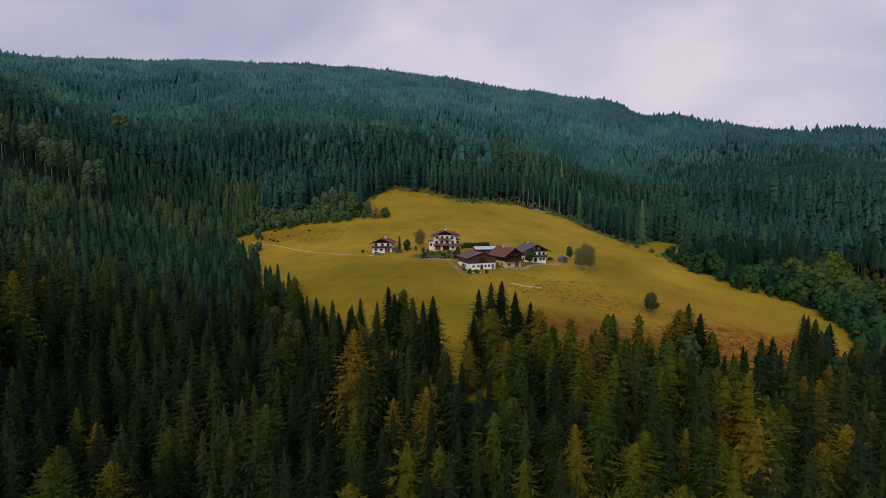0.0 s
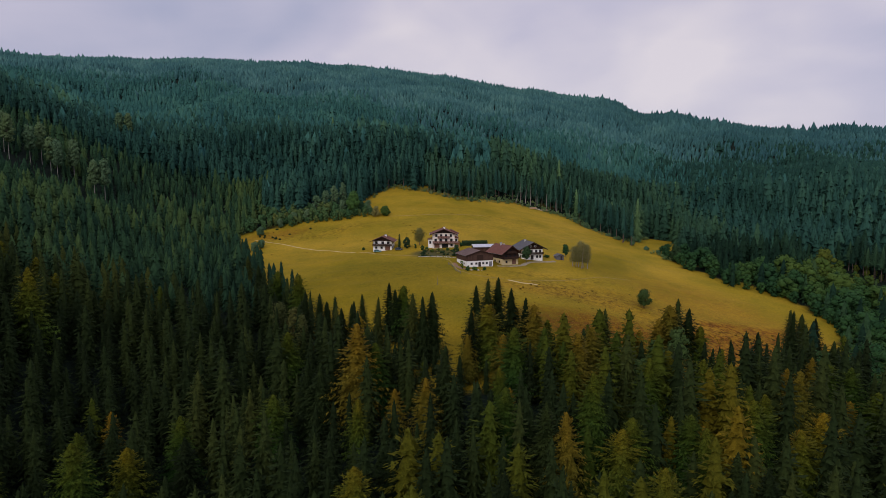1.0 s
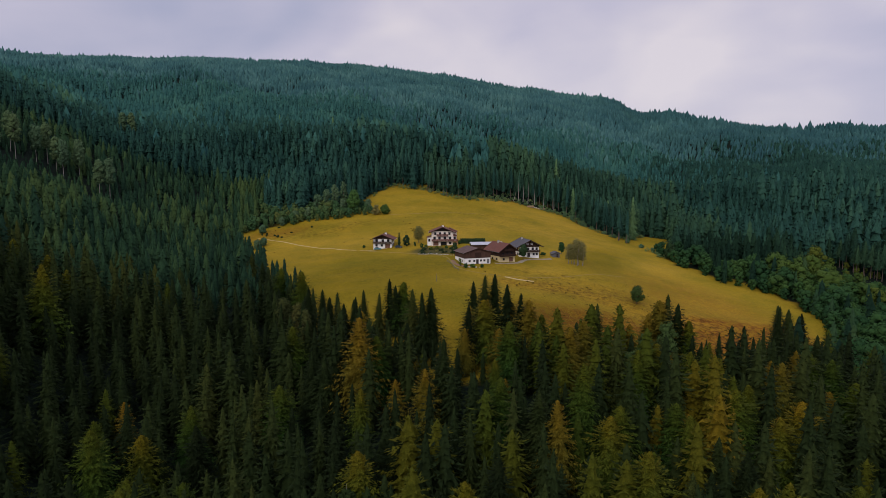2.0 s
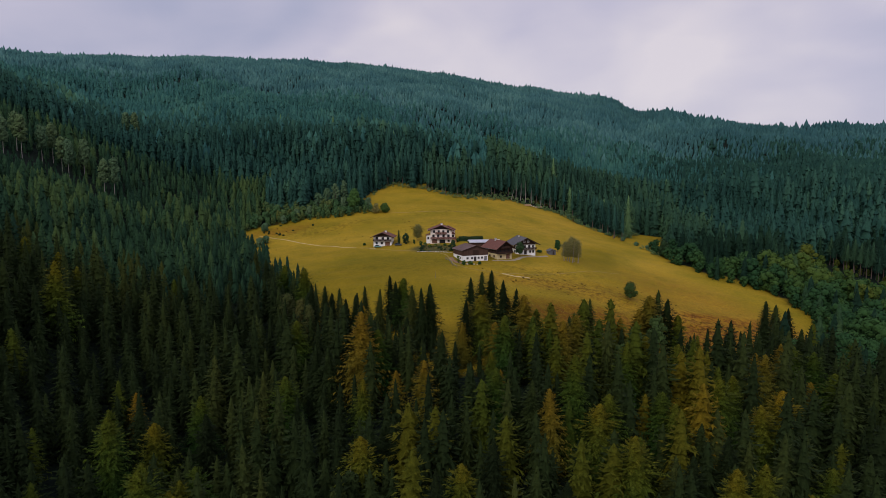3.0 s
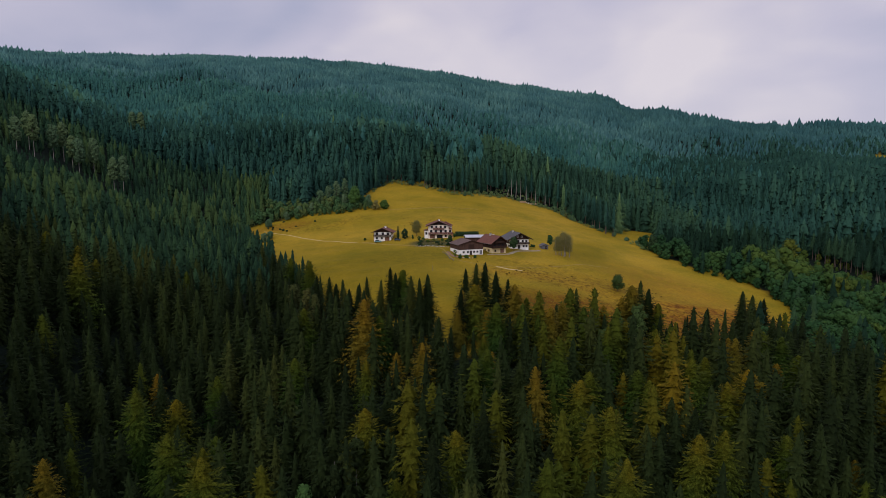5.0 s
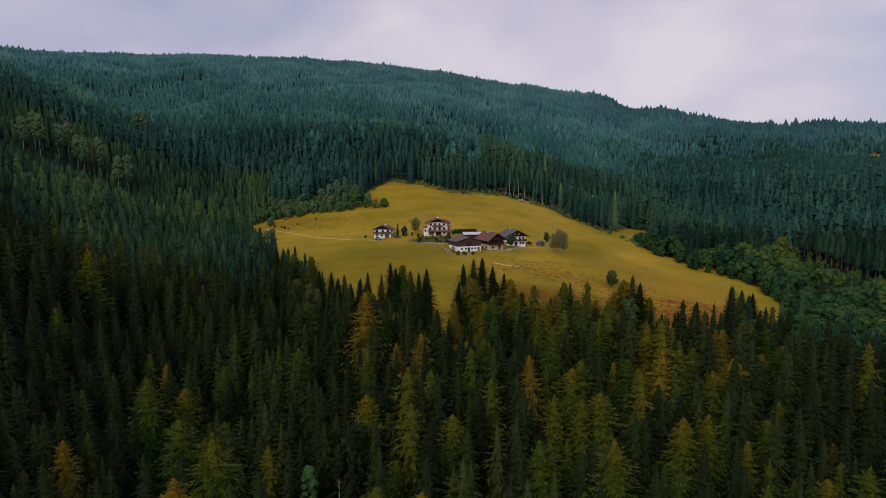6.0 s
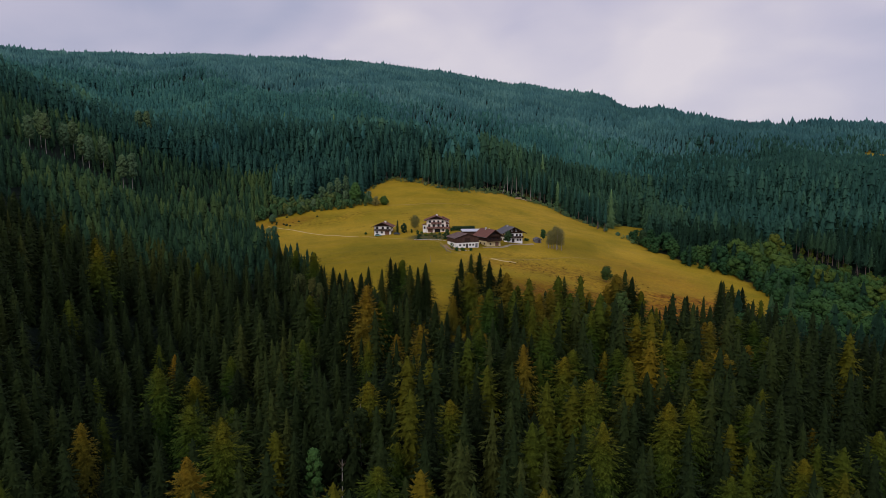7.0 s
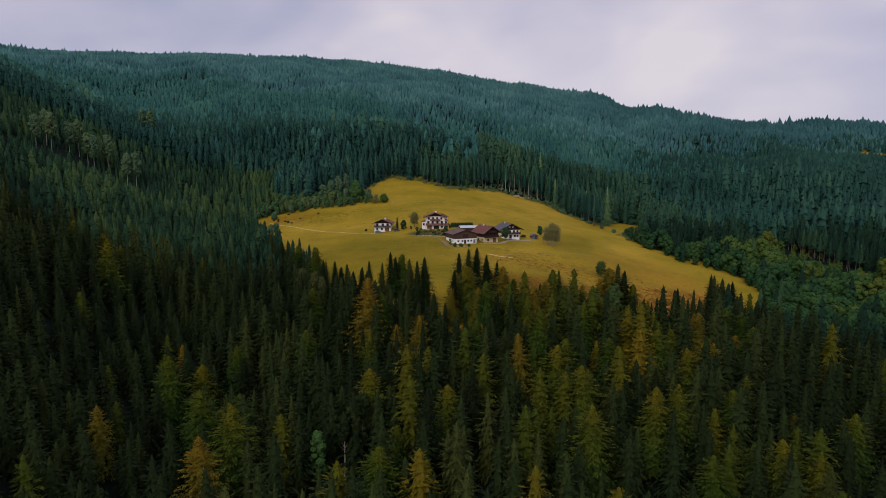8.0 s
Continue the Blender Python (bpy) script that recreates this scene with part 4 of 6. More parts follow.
# the slope on the far side of the meadow, with its broad-leaved belt
x, y = scatter(130, 430, 160, 400, 6.4, 12)
keep = (x > 140) & (y > 172) | (y > 200)
x, y = x[keep], y[keep]
keep = wood_edge(x, y, 1.2) & open_sight(x, y, 40)
x, y = x[keep], y[keep]
belt = edge_distance(MEADOW, x, y) > -np.interp(y, [165, 200, 235, 260, 330, 370, 400], [18, 40, 75, 95, 80, 24, 8])
STEM_ROW = [(257 + 0.95 * k + 1.6 * math.sin(k * 2.3), 388 - 2.3 * k + 1.8 * math.sin(k * 3.7)) for k in range(22)]
belt &= (y > 165) & (np.random.default_rng(71).random(len(x)) > 0.1)
belt |= ~clear_of(x + 12, y + 20, STEM_ROW, 26.0)
h = np.random.default_rng(7).uniform(14, 23, len(x))
stand("spruce_stand", light_spruce, x[~belt], y[~belt], h[~belt], mat_young_wood, "spruce stand on the slope beside the meadow", 26, bias=-0.45)
bush = [leafy(121 + k, 20, 8.4 + 0.7 * k, 20, 40, 0.58, 0.02, 0.82, 0.66) for k in range(5)]
small_bush = [leafy(126 + k, 20, 8.5, 16, 30, 0.9, 0.02, 0.75, 0.62) for k in range(4)]
g = np.random.default_rng(17)
x, y = x[belt], y[belt]
few = g.random(len(x)) < np.where(edge_distance(MEADOW, x, y) > -10, 0.95, 0.74)
x, y = x[few], y[few]
mix = (g.random(len(x)) < 0.14) & clear_of(x + 10, y + 14, STEM_ROW, 24.0)
stand("belt_spruces", light_spruce, x[mix], y[mix], g.uniform(12, 19, mix.sum()), mat_young_wood, "spruces growing among the broad-leaved belt", 44)
x, y = x[~mix], y[~mix]
deep = -edge_distance(MEADOW, x, y)
lowered = np.where(clear_of(x, y, STEM_ROW, 12.0), np.where(clear_of(x + 14, y + 22, STEM_ROW, 18.0), 1.0, 0.5), 0.34)
stand("thicket", bush, x, y, g.uniform(7, 17, len(x)) * np.interp(deep, [0, 14], [0.6, 1.0]) * lowered, mat_leaf_wood, "green broad-leaved thicket along the meadow's edge", 27, spread=1.2, bias=np.interp(deep, [5, 22, 45, 70], [-0.32, -0.15, 0.05, 0.16]) - 0.3 * (y < 235))
x, y = scatter(-130, -30, 400, 442, 4.6, 13)
keep = wood_edge(x, y, 1.0)
x, y = x[keep], y[keep]
h = np.random.default_rng(8).uniform(4, 9, len(x))
stand("hedge_thicket", small_bush, x, y, h, mat_hedge_wood, "green bushes between the meadow and the spruce forest", 28)
# tall spruces with bare pale stems where the stand was cut back to the belt
bare_spruce = tree_kind("bare_stemmed_spruce", conifer(271, 20, 3.4, 120, 5, 0.9, 0.5, 0.25, 0.42, whorls=12, points=6, soft=0.8), stem(20, 0.22), mat_stand_edge, mat_warm_bark, "tall spruce with bare pale stem beside the thicket", group="stems at the stand's edge")
for k, (px, py) in enumerate(STEM_ROW):
    m = pose(px, py, land1(px, py) - 0.3, 0, 0, 137.5 * k)
    tree = bare_spruce if k == 0 else copy_thing(bare_spruce, m)
    tree.matrix_basis = m
    q = 0.95 + 0.25 * math.sin(k * 1.9)
    tree.scale = Vector((q, q, q))
# clumps of bracken and rough grass on the grazed swells
x, y = scatter(-120, 185, 205, 412, 2.6, 18)
g = np.random.default_rng(81)
rough = 0.8 * np.exp(-(((x - 78) / 46) ** 2) - ((y - 262) / 20) ** 2) + 0.9 * np.exp(-(((x - 122) / 40) ** 2) - ((y - 242) / 20) ** 2) + 0.7 * np.exp(-(((x + 92) / 26) ** 2) - ((y - 398) / 9) ** 2) + 0.25 * np.exp(-(((x + 40) / 40) ** 2) - ((y - 385) / 25) ** 2)
keep = (edge_distance(MEADOW, x, y) > 1.0) & (g.random(len(x)) < rough * 0.5 * (0.4 + 0.6 * (mottle(x * 3, y * 3) > 0)))
x, y = x[keep], y[keep]
mat_bracken = foliage("bracken_fronds", [(0.0, (0.075, 0.055, 0.012)), (0.5, (0.13, 0.085, 0.016)), (1.0, (0.20, 0.125, 0.022))], False)
stand("bracken", [leafy(135 + k, 20, 19, 5, 10, 4.5, 0.0, solid=0) for k in range(4)], x, y, g.uniform(0.35, 0.95, len(x)), mat_bracken, "low clumps of brown bracken on the grazed meadow", 45)
# scrub along the top edge of the meadow
x, y = scatter(-50, 150, 380, 500, 3.4, 14)
d = edge_distance(MEADOW, x, y)
keep = (d < 0) & (d > -9 - 6 * ((x > 25) & (x < 110))) & (y > 375)
x, y = x[keep], y[keep]
h = np.random.default_rng(9).uniform(1.0, 3.2, len(x))
scrub = [leafy(131 + k, 20, 14, 6, 20, 2.2, 0.0, solid=0) for k in range(3)]
mat_scrub = foliage("pale_scrub_leaves", [(0.0, (0.09, 0.16, 0.07)), (0.6, (0.13, 0.20, 0.08)), (1.0, (0.22, 0.22, 0.07))], False)
stand("edge_scrub", scrub, x, y, h, mat_scrub, "low green scrub along the forest's foot", 29)

# the same woods go on to the sides and behind
x, y = scatter(-520, 520, -420, 420, 15.0, 61)
keep = ~open_sight(x, y, 45) & wood_edge(x, y, 5) | ((y < 5) & (np.abs(x) < 300))
keep &= ~((np.abs(x) < 72) & (y > -100) & (y < 6))
x, y = x[keep], y[keep]
stand("outer_forest", top_spruce, x, y, np.random.default_rng(62).uniform(13, 21, len(x)), mat_spruce_wood, "dark spruce forest on the slopes around", 63)
x, y = scatter(-72, 72, -100, 4, 7.4, 64)
stand("lower_forest", far_spruce, x, y, np.random.default_rng(65).uniform(12, 21, len(x)), mat_spruce_wood, "dark spruce forest lower down the slope", 66)

# ---- the farm on the meadow ----
def part(name, bm, material, parent, label=""):
    me = bpy.data.meshes.new(name)
    bm.normal_update()
    bm.to_mesh(me)
    bm.free()
    me.materials.append(material)
    ob = new(name, me)
    ob.parent = parent
    if label:
        tagged(ob, label)
    return ob


def box(bm, x0, x1, y0, y1, z0, z1):
    v = [bm.verts.new((x, y, z)) for z in (z0, z1) for x, y in ((x0, y0), (x1, y0), (x1, y1), (x0, y1))]
    for f in ((3, 2, 1, 0), (4, 5, 6, 7), (0, 1, 5, 4), (1, 2, 6, 5), (2, 3, 7, 6), (3, 0, 4, 7)):
        bm.faces.new([v[k] for k in f])
    return v


def boxed(*sizes):
    bm = bmesh.new()
    for s in sizes:
        box(bm, *s)
    return bm


def prism(outline, y0, y1):
    """An outline in x and z, drawn out along y."""
    bm = bmesh.new()
    a = [bm.verts.new((x, y0, z)) for x, z in outline]
    b = [bm.verts.new((x, y1, z)) for x, z in outline]
    bm.faces.new(a)
    bm.faces.new(b[::-1])
    for k in range(len(a)):
        j = (k + 1) % len(a)
        bm.faces.new((a[j], a[k], b[k], b[j]))
    bmesh.ops.recalc_face_normals(bm, faces=bm.faces)
    return bm


def window(root, x, z, face, w=1.0, h=1.2, side=False, name="window", frame_mat=None):
    """A framed window with its pane set back in the frame and a sill; face: the wall's plane."""
    b, d = 0.1, 0.1
    if side:
        s = 1 if face > 0 else -1
        lo, hi = sorted((face, face + s * d))
        sizes = [(lo, hi, x - w / 2 - b, x + w / 2 + b, z + h, z + h + b), (lo, hi, x - w / 2 - b, x + w / 2 + b, z - b, z),
                 (lo, hi, x - w / 2 - b, x - w / 2, z, z + h), (lo, hi, x + w / 2, x + w / 2 + b, z, z + h), (lo, hi, x - 0.03, x + 0.03, z, z + h)]
        p0, p1 = sorted((face + s * 0.005, face + s * 0.04))
        pane = (p0, p1, x - w / 2, x + w / 2, z, z + h)
    else:
        sizes = [(x - w / 2 - b, x + w / 2 + b, face - d, face, z + h, z + h + b), (x - w / 2 - b, x + w / 2 + b, face - d - 0.06, face, z - b, z),
                 (x - w / 2 - b, x - w / 2, face - d, face, z, z + h), (x + w / 2, x + w / 2 + b, face - d, face, z, z + h), (x - 0.03, x + 0.03, face - d, face, z, z + h)]
        pane = (x - w / 2, x + w / 2, face - 0.04, face - 0.005, z, z + h)
    win = part(name, boxed(*sizes), frame_mat or mat_timber, root)
    part("pane", boxed(pane), mat_glass, win)
    return win


def balcony(root, x0, x1, face, z, depth=1.1, material=None):
    """A timber balcony: floor, upright boards, handrail and posts."""
    m = material or mat_timber
    deck = part("balcony", boxed((x0, x1, face - depth, face, z - 0.14, z)), m, root, "dark timber balcony")
    rail = [(x0, x1, face - depth - 0.04, face - depth + 0.06, z + 0.92, z + 1.02), (x0, x1, face - depth - 0.02, face - depth + 0.04, z + 0.12, z + 0.2)]
    part("handrail", boxed(*rail), m, deck)
    n = max(4, int((x1 - x0) / 0.24))
    boards = []
    for k in range(n):
        u = x0 + (x1 - x0) * (k + 0.5) / n
        boards.append((u - 0.1, u + 0.1, face - depth, face - depth + 0.03, z + 0.05, z + 0.94))
    part("balustrade", boxed(*boards), m, deck)
    for u in (x0 + 0.07, x1 - 0.07):
        part("post", boxed((u - 0.07, u + 0.07, face - depth, face - depth + 0.12, z, z + 1.05)), m, deck)
    return deck


def gable_roof(root, w, l, eave, ridge, side, front, back, material, thick=0.22, trim=None, label=""):
    """Two pitched slabs with overhangs, bargeboards, purlin ends and a ridge cap."""
    slope = (ridge - eave) / (w / 2)
    xe = w / 2 + side
    ze = ridge - slope * xe
    y0, y1 = -l / 2 - front, l / 2 + back
    roof = part("roof", prism([(-xe, ze), (0, ridge), (xe, ze), (xe, ze + thick), (0, ridge + thick), (-xe, ze + thick)], y0, y1), material, root, label)
    n = int(xe * 1.12 / 0.55)
    bm = bmesh.new()
    for s in (1, -1):
        for k in range(1, n):
            u = xe * k / n
            z = ridge + thick - slope * u
            vs = [bm.verts.new(p) for p in ((s * u, y0 + 0.02, z - 0.02), (s * u, y1 - 0.02, z - 0.02), (s * u, y1 - 0.02, z + 0.05), (s * u, y0 + 0.02, z + 0.05))]
            back_edge = [bm.verts.new(p) for p in ((s * (u - xe / n), y0 + 0.02, z + slope * xe / n + 0.004), (s * (u - xe / n), y1 - 0.02, z + slope * xe / n + 0.004))]
            bm.faces.new(vs)
            bm.faces.new((vs[3], vs[2], back_edge[1], back_edge[0]))
    part("tile_courses", bm, material, roof)
    part("ridge_cap", prism([(-0.25, ridge + thick - 0.1), (0, ridge + thick + 0.1), (0.25, ridge + thick - 0.1)], y0, y1), material, roof)
    t = trim or mat_timber
    for y in (y0 - 0.06, y1):
        bm = prism([(-xe - 0.05, ze - 0.08), (0, ridge - 0.1), (xe + 0.05, ze - 0.08), (xe + 0.05, ze + thick + 0.06), (0, ridge + thick + 0.06), (-xe - 0.05, ze + thick + 0.06)], y, y + 0.06)
        part("bargeboard", bm, t, roof)
    for s in (1, -1):
        part("gutter", boxed(sorted((s * xe, s * (xe + 0.12))) + [y0, y1, ze - 0.02, ze + 0.1]), mat_metal, roof)
    for u in (-w / 2, -w / 4, 0, w / 4, w / 2):
        z = ridge - slope * abs(u) - 0.3
        part("purlin", boxed((u - 0.1, u + 0.1, y0 + 0.15, -l / 2, z, z + 0.24)), mat_timber, roof)
    return roof


def shell(root, w, l, top, ridge, material, down=2.0, name="wall", z0=None, label=""):
    low = -down if z0 is None else z0
    return part(name, prism([(-w / 2, low), (w / 2, low), (w / 2, top), (0, ridge), (-w / 2, top)], -l / 2, l / 2), material, root, label)


def chimney(root, x, y, z, tall, material, size=0.45):
    c = part("chimney", boxed((x - size, x + size, y - size, y + size, z, z + tall)), material, root, "pale rendered chimney")
    part("chimney_cap", boxed((x - size - 0.12, x + size + 0.12, y - size - 0.12, y + size + 0.12, z + tall, z + tall + 0.12)), mat_metal, c)
    return c


def leaf_door(root, x, z, face, w, h, material, name="door"):
    d = part(name, boxed((x - w / 2, x + w / 2, face - 0.06, face, z, z + h)), material, root)
    part("door_frame", boxed((x - w / 2 - 0.1, x - w / 2, face - 0.1, face, z, z + h + 0.1), (x + w / 2, x + w / 2 + 0.1, face - 0.1, face, z, z + h + 0.1), (x - w / 2, x + w / 2, face - 0.1, face, z + h, z + h + 0.1)), mat_timber, d)
    part("door_handle", boxed((x + w / 2 - 0.18, x + w / 2 - 0.1, face - 0.12, face - 0.06, z + 1.0, z + 1.12)), mat_metal, d)
    return d


def set_house(root, fx, fy, l, rz, z=None):
    """The middle of the front wall's foot stands at fx, fy."""
    c, s = math.cos(radians(rz)), math.sin(radians(rz))
    root.matrix_basis = pose(fx - s * l / 2, fy + c * l / 2, land1(fx, fy) if z is None else z, 0, 0, rz)
    return root


def small_chalet():
    root = tagged(new("small_chalet"), "white two-storey chalet with brown roof and long timber balcony", "house")
    w, l, eave, ridge = 10.4, 10.0, 5.3, 7.5
    f = -l / 2
    shell(root, w, l, eave, ridge, mat_white, label="white rendered wall")
    part("gable_boarding", prism([(-w / 2 + 0.05, eave - 0.15), (w / 2 - 0.05, eave - 0.15), (w / 2 - 0.05, eave), (0, ridge - 0.05), (-w / 2 + 0.05, eave)], f - 0.07, f - 0.005), mat_timber, root, "dark timber gable boarding")
    gable_roof(root, w, l, eave, ridge, 1.6, 1.7, 0.9, mat_red_roof, label="red-brown tiled roof")
    balcony(root, -w / 2 - 0.2, w / 2 + 0.1, f, 2.75)
    for x in (-3.3, 0.2, 3.3):
        window(root, x, 3.6, f, 1.2, 1.25)
    for x in (-3.4, -0.4):
        window(root, x, 1.0, f, 1.0, 1.0)
    for y in (-2.5, 1.5):
        window(root, y, 3.5, w / 2, 1.0, 1.2, True)
        window(root, y, 0.9, w / 2, 1.0, 1.2, True)
    leaf_door(root, 2.9, 0, f, 2.5, 2.2, mat_brown_door, "garage_door")
    chimney(root, 1.0, 1.0, 6.9, 1.3, mat_white, 0.5)
    return set_house(root, -32.8, 338.6, l, -4)


def large_chalet():
    root = tagged(new("large_chalet"), "cream three-storey chalet with flowered timber balconies and brown roof", "house")
    w, l, eave, ridge = 12.0, 11.0, 7.6, 10.0
    f = -l / 2
    shell(root, w, l, eave, ridge, mat_cream_white, label="cream rendered wall")
    part("gable_boarding", prism([(-w / 2 + 0.9, eave + 0.32), (w / 2 - 0.9, eave + 0.32), (0, ridge - 0.05)], f - 0.07, f - 0.005), mat_timber, root, "dark timber gable boarding")
    gable_roof(root, w, l, eave, ridge, 1.5, 1.6, 1.0, mat_red_roof, label="red-brown tiled roof")
    balcony(root, -w / 2, w / 2 + 2.6, f, 2.65, 1.5, mat_balcony)
    balcony(root, -3.2, 3.2, f, 5.35, 1.1, mat_balcony)
    for x in (-4.3, -1.6, 1.4, 4.2):
        window(root, x, 3.4, f, 1.1, 1.45)
    for x in (-3.9, -1.3, 1.3, 3.9):
        window(root, x, 6.0, f, 0.95, 1.25)
    window(root, 0, 8.3, f - 0.075, 0.7, 0.6)
    leaf_door(root, -3.6, 0, f, 2.6, 2.1, mat_brown_door, "garage_door")
    # flat dark panel on the wall stands for the shade inside an open bay
    part("bay_shade_panel", boxed((-0.9, 2.4, f - 0.03, f - 0.004, 0, 2.1)), mat_dark, root, "flat dark panel for the shade in a basement bay")
    window(root, 4.3, 0.9, f, 1.0, 1.0)
    for y in (-3, 0.5):
        window(root, y, 3.4, w / 2, 1.0, 1.3, True)
    chimney(root, 0.4, 0.5, 9.3, 1.5, mat_white, 0.55)
    # the lower wings
    part("side_wing", boxed((w / 2 + 0.004, w / 2 + 2.6, f + 0.2, f + 6.5, -2, 2.5)), mat_ochre, root, "ochre rendered side wing")
    bay = part("bay", boxed((w / 2 + 0.004, w / 2 + 1.7, f + 0.5, f + 4.0, 2.66, 5.4)), mat_cream_white, root)
    part("bay_roof", prism([(w / 2, 5.35), (w / 2 + 2.3, 5.2), (w / 2 + 2.3, 5.36), (w / 2, 6.3)], f - 0.2, f + 4.6), mat_red_roof, bay)
    window(root, w / 2 + 0.85, 3.5, f + 0.5, 1.0, 1.2)
    part("rear_wing", boxed((w / 2 - 1.5, w / 2 + 2.2, 2.0, 7.5, -1, 7.0)), mat_cream_white, root)
    part("rear_roof", prism([(w / 2 - 2, 7.9), (w / 2 + 2.8, 6.9), (w / 2 + 2.8, 7.1), (w / 2 - 2, 9.4)], 1.4, 8.0), mat_red_roof, root, "red tiled rear roof")
    annex = part("annex", boxed((-w / 2 - 2.3, -w / 2 - 0.004, f + 1.5, f + 6.0, -2, 4.3)), mat_white, root, "low white annex")
    part("annex_roof", prism([(-w / 2 - 2.8, 4.3), (-w / 2, 5.1), (-w / 2, 5.3), (-w / 2 - 2.8, 4.5)], f + 1.0, f + 6.4), mat_red_roof, annex)
    window(root, -w / 2 - 1.2, 2.2, f + 1.5, 0.9, 1.2)
    return set_house(root, 0.9, 333.0, l, 1)


def stall_barn():
    root = tagged(new("cattle_barn"), "wide barn with whitewashed ground floor and dark timber hay loft", "barn")
    w, l, eave, ridge = 13.8, 12.5, 5.5, 7.6
    f = -l / 2
    part("wall", boxed((-w / 2, w / 2, f, l / 2, -2.5, 2.85)), mat_white, root, "whitewashed ground floor wall")
    shell(root, w + 0.24, l + 0.2, eave, ridge, mat_timber_brown, z0=2.86, name="loft", label="weathered brown timber loft")
    boards = []
    for k in range(38):
        x = -w / 2 + (k + 0.5) * w / 38
        top = ridge - (ridge - eave) / (w / 2) * abs(x) - 0.35
        boards.append((x - 0.15, x + 0.15, f - 0.15, f - 0.105, 2.9, max(3.4, top)))
    part("cladding", boxed(*boards), mat_timber_brown, root)
    gable_roof(root, w, l, eave, ridge, 0.6, 0.6, 0.8, mat_brown_roof, label="dark brown weathered roof")
    for x in (-4.4, -1.9, 1.7, 3.6):
        window(root, x, 1.15, f, 0.9, 0.8, frame_mat=mat_grey_frame)
    leaf_door(root, -0.2, 0, f, 1.1, 2.1, mat_dark_door)
    leaf_door(root, 5.6, 0, f, 1.1, 2.1, mat_grey_door)
    part("loft_door", boxed((-1.6, 1.6, f - 0.19, f - 0.155, 3.0, 5.6)), mat_timber, root, "closed dark timber loft doors")
    for y in (-3, 1):
        window(root, y, 1.1, -w / 2, 0.9, 0.8, True, frame_mat=mat_grey_frame)
    return set_house(root, 18.3, 294.0, l, 21)


def hay_barn():
    root = tagged(new("timber_farmhouse"), "dark timber farm building with red-brown roof and cream ground floor", "house")
    w, l, eave, ridge = 9.4, 13.0, 6.0, 9.2
    f = -l / 2
    part("wall", boxed((-w / 2, w / 2, f, l / 2, -2.5, 2.9)), mat_cream, root, "cream rendered ground floor")
    shell(root, w + 0.2, l + 0.2, eave, ridge, mat_timber, z0=2.91, name="upper_storey", label="dark timber upper storey")
    gable_roof(root, w, l, eave, ridge, 1.3, 1.8, 0.8, mat_red_roof, label="red-brown tiled roof")
    balcony(root, -w / 2, w / 2, f - 0.1, 2.95, 1.2)
    balcony(root, -2.9, 2.9, f - 0.1, 5.75, 1.1)
    for x in (-2.6, 0, 2.6):
        window(root, x, 3.6, f - 0.1, 0.9, 1.2)
    window(root, 0, 6.5, f - 0.1, 0.8, 1.0)
    leaf_door(root, 2.2, 0, f, 2.0, 2.3, mat_brown_door)
    window(root, -2.2, 0.9, f, 0.9, 0.9)
    for y in (-4, 0, 4):
        window(root, y, 1.0, -w / 2, 0.9, 0.9, True)
    for y in (-3.5, 1.5):
        window(root, y, 3.7, -w / 2 - 0.1, 0.9, 1.1, True)
    chimney(root, -0.5, 1.2, 8.4, 1.8, mat_stone, 0.4)
    return set_house(root, 33.9, 303.8, l, 28, land1(31, 302) - 0.1)


def farmhouse():
    root = tagged(new("farmhouse"), "white farmhouse with grey roof and dark timber gable and balcony", "house")
    w, l, eave, ridge = 11.2, 13.0, 6.2, 9.0
    f = -l / 2
    shell(root, w, l, eave, ridge, mat_white, label="white rendered wall")
    part("gable_boarding", prism([(-w / 2 + 0.02, 5.3), (w / 2 - 0.02, 5.3), (w / 2 - 0.02, eave - 0.05), (0, ridge - 0.05), (-w / 2 + 0.02, eave - 0.05)], f - 0.08, f - 0.005), mat_timber, root, "dark timber gable boarding")
    gable_roof(root, w, l, eave, ridge, 2.0, 2.2, 1.0, mat_grey_roof, label="grey tiled roof")
    balcony(root, -w / 2 + 0.4, w / 2 + 0.3, f, 2.85, 1.2)
    for x in (-3.6, -0.6, 2.0, 4.2):
        window(root, x, 3.7, f, 1.0, 1.25)
    for x in (-1.0, 1.4):
        window(root, x, 6.6, f - 0.085, 0.9, 0.8, frame_mat=mat_white)
    leaf_door(root, -0.2, 0, f, 1.3, 2.2, mat_dark_door)
    for x in (2.6, 4.3, -4.0):
        window(root, x, 0.95, f, 0.9, 1.1)
    for y in (-4, -0.5, 3):
        window(root, y, 3.6, -w / 2, 1.0, 1.2, True)
        window(root, y, 0.9, -w / 2, 1.0, 1.2, True)
    chimney(root, -0.8, 2.5, 8.0, 1.6, mat_stone, 0.4)
    return set_house(root, 47.3, 320.4, l, 13)


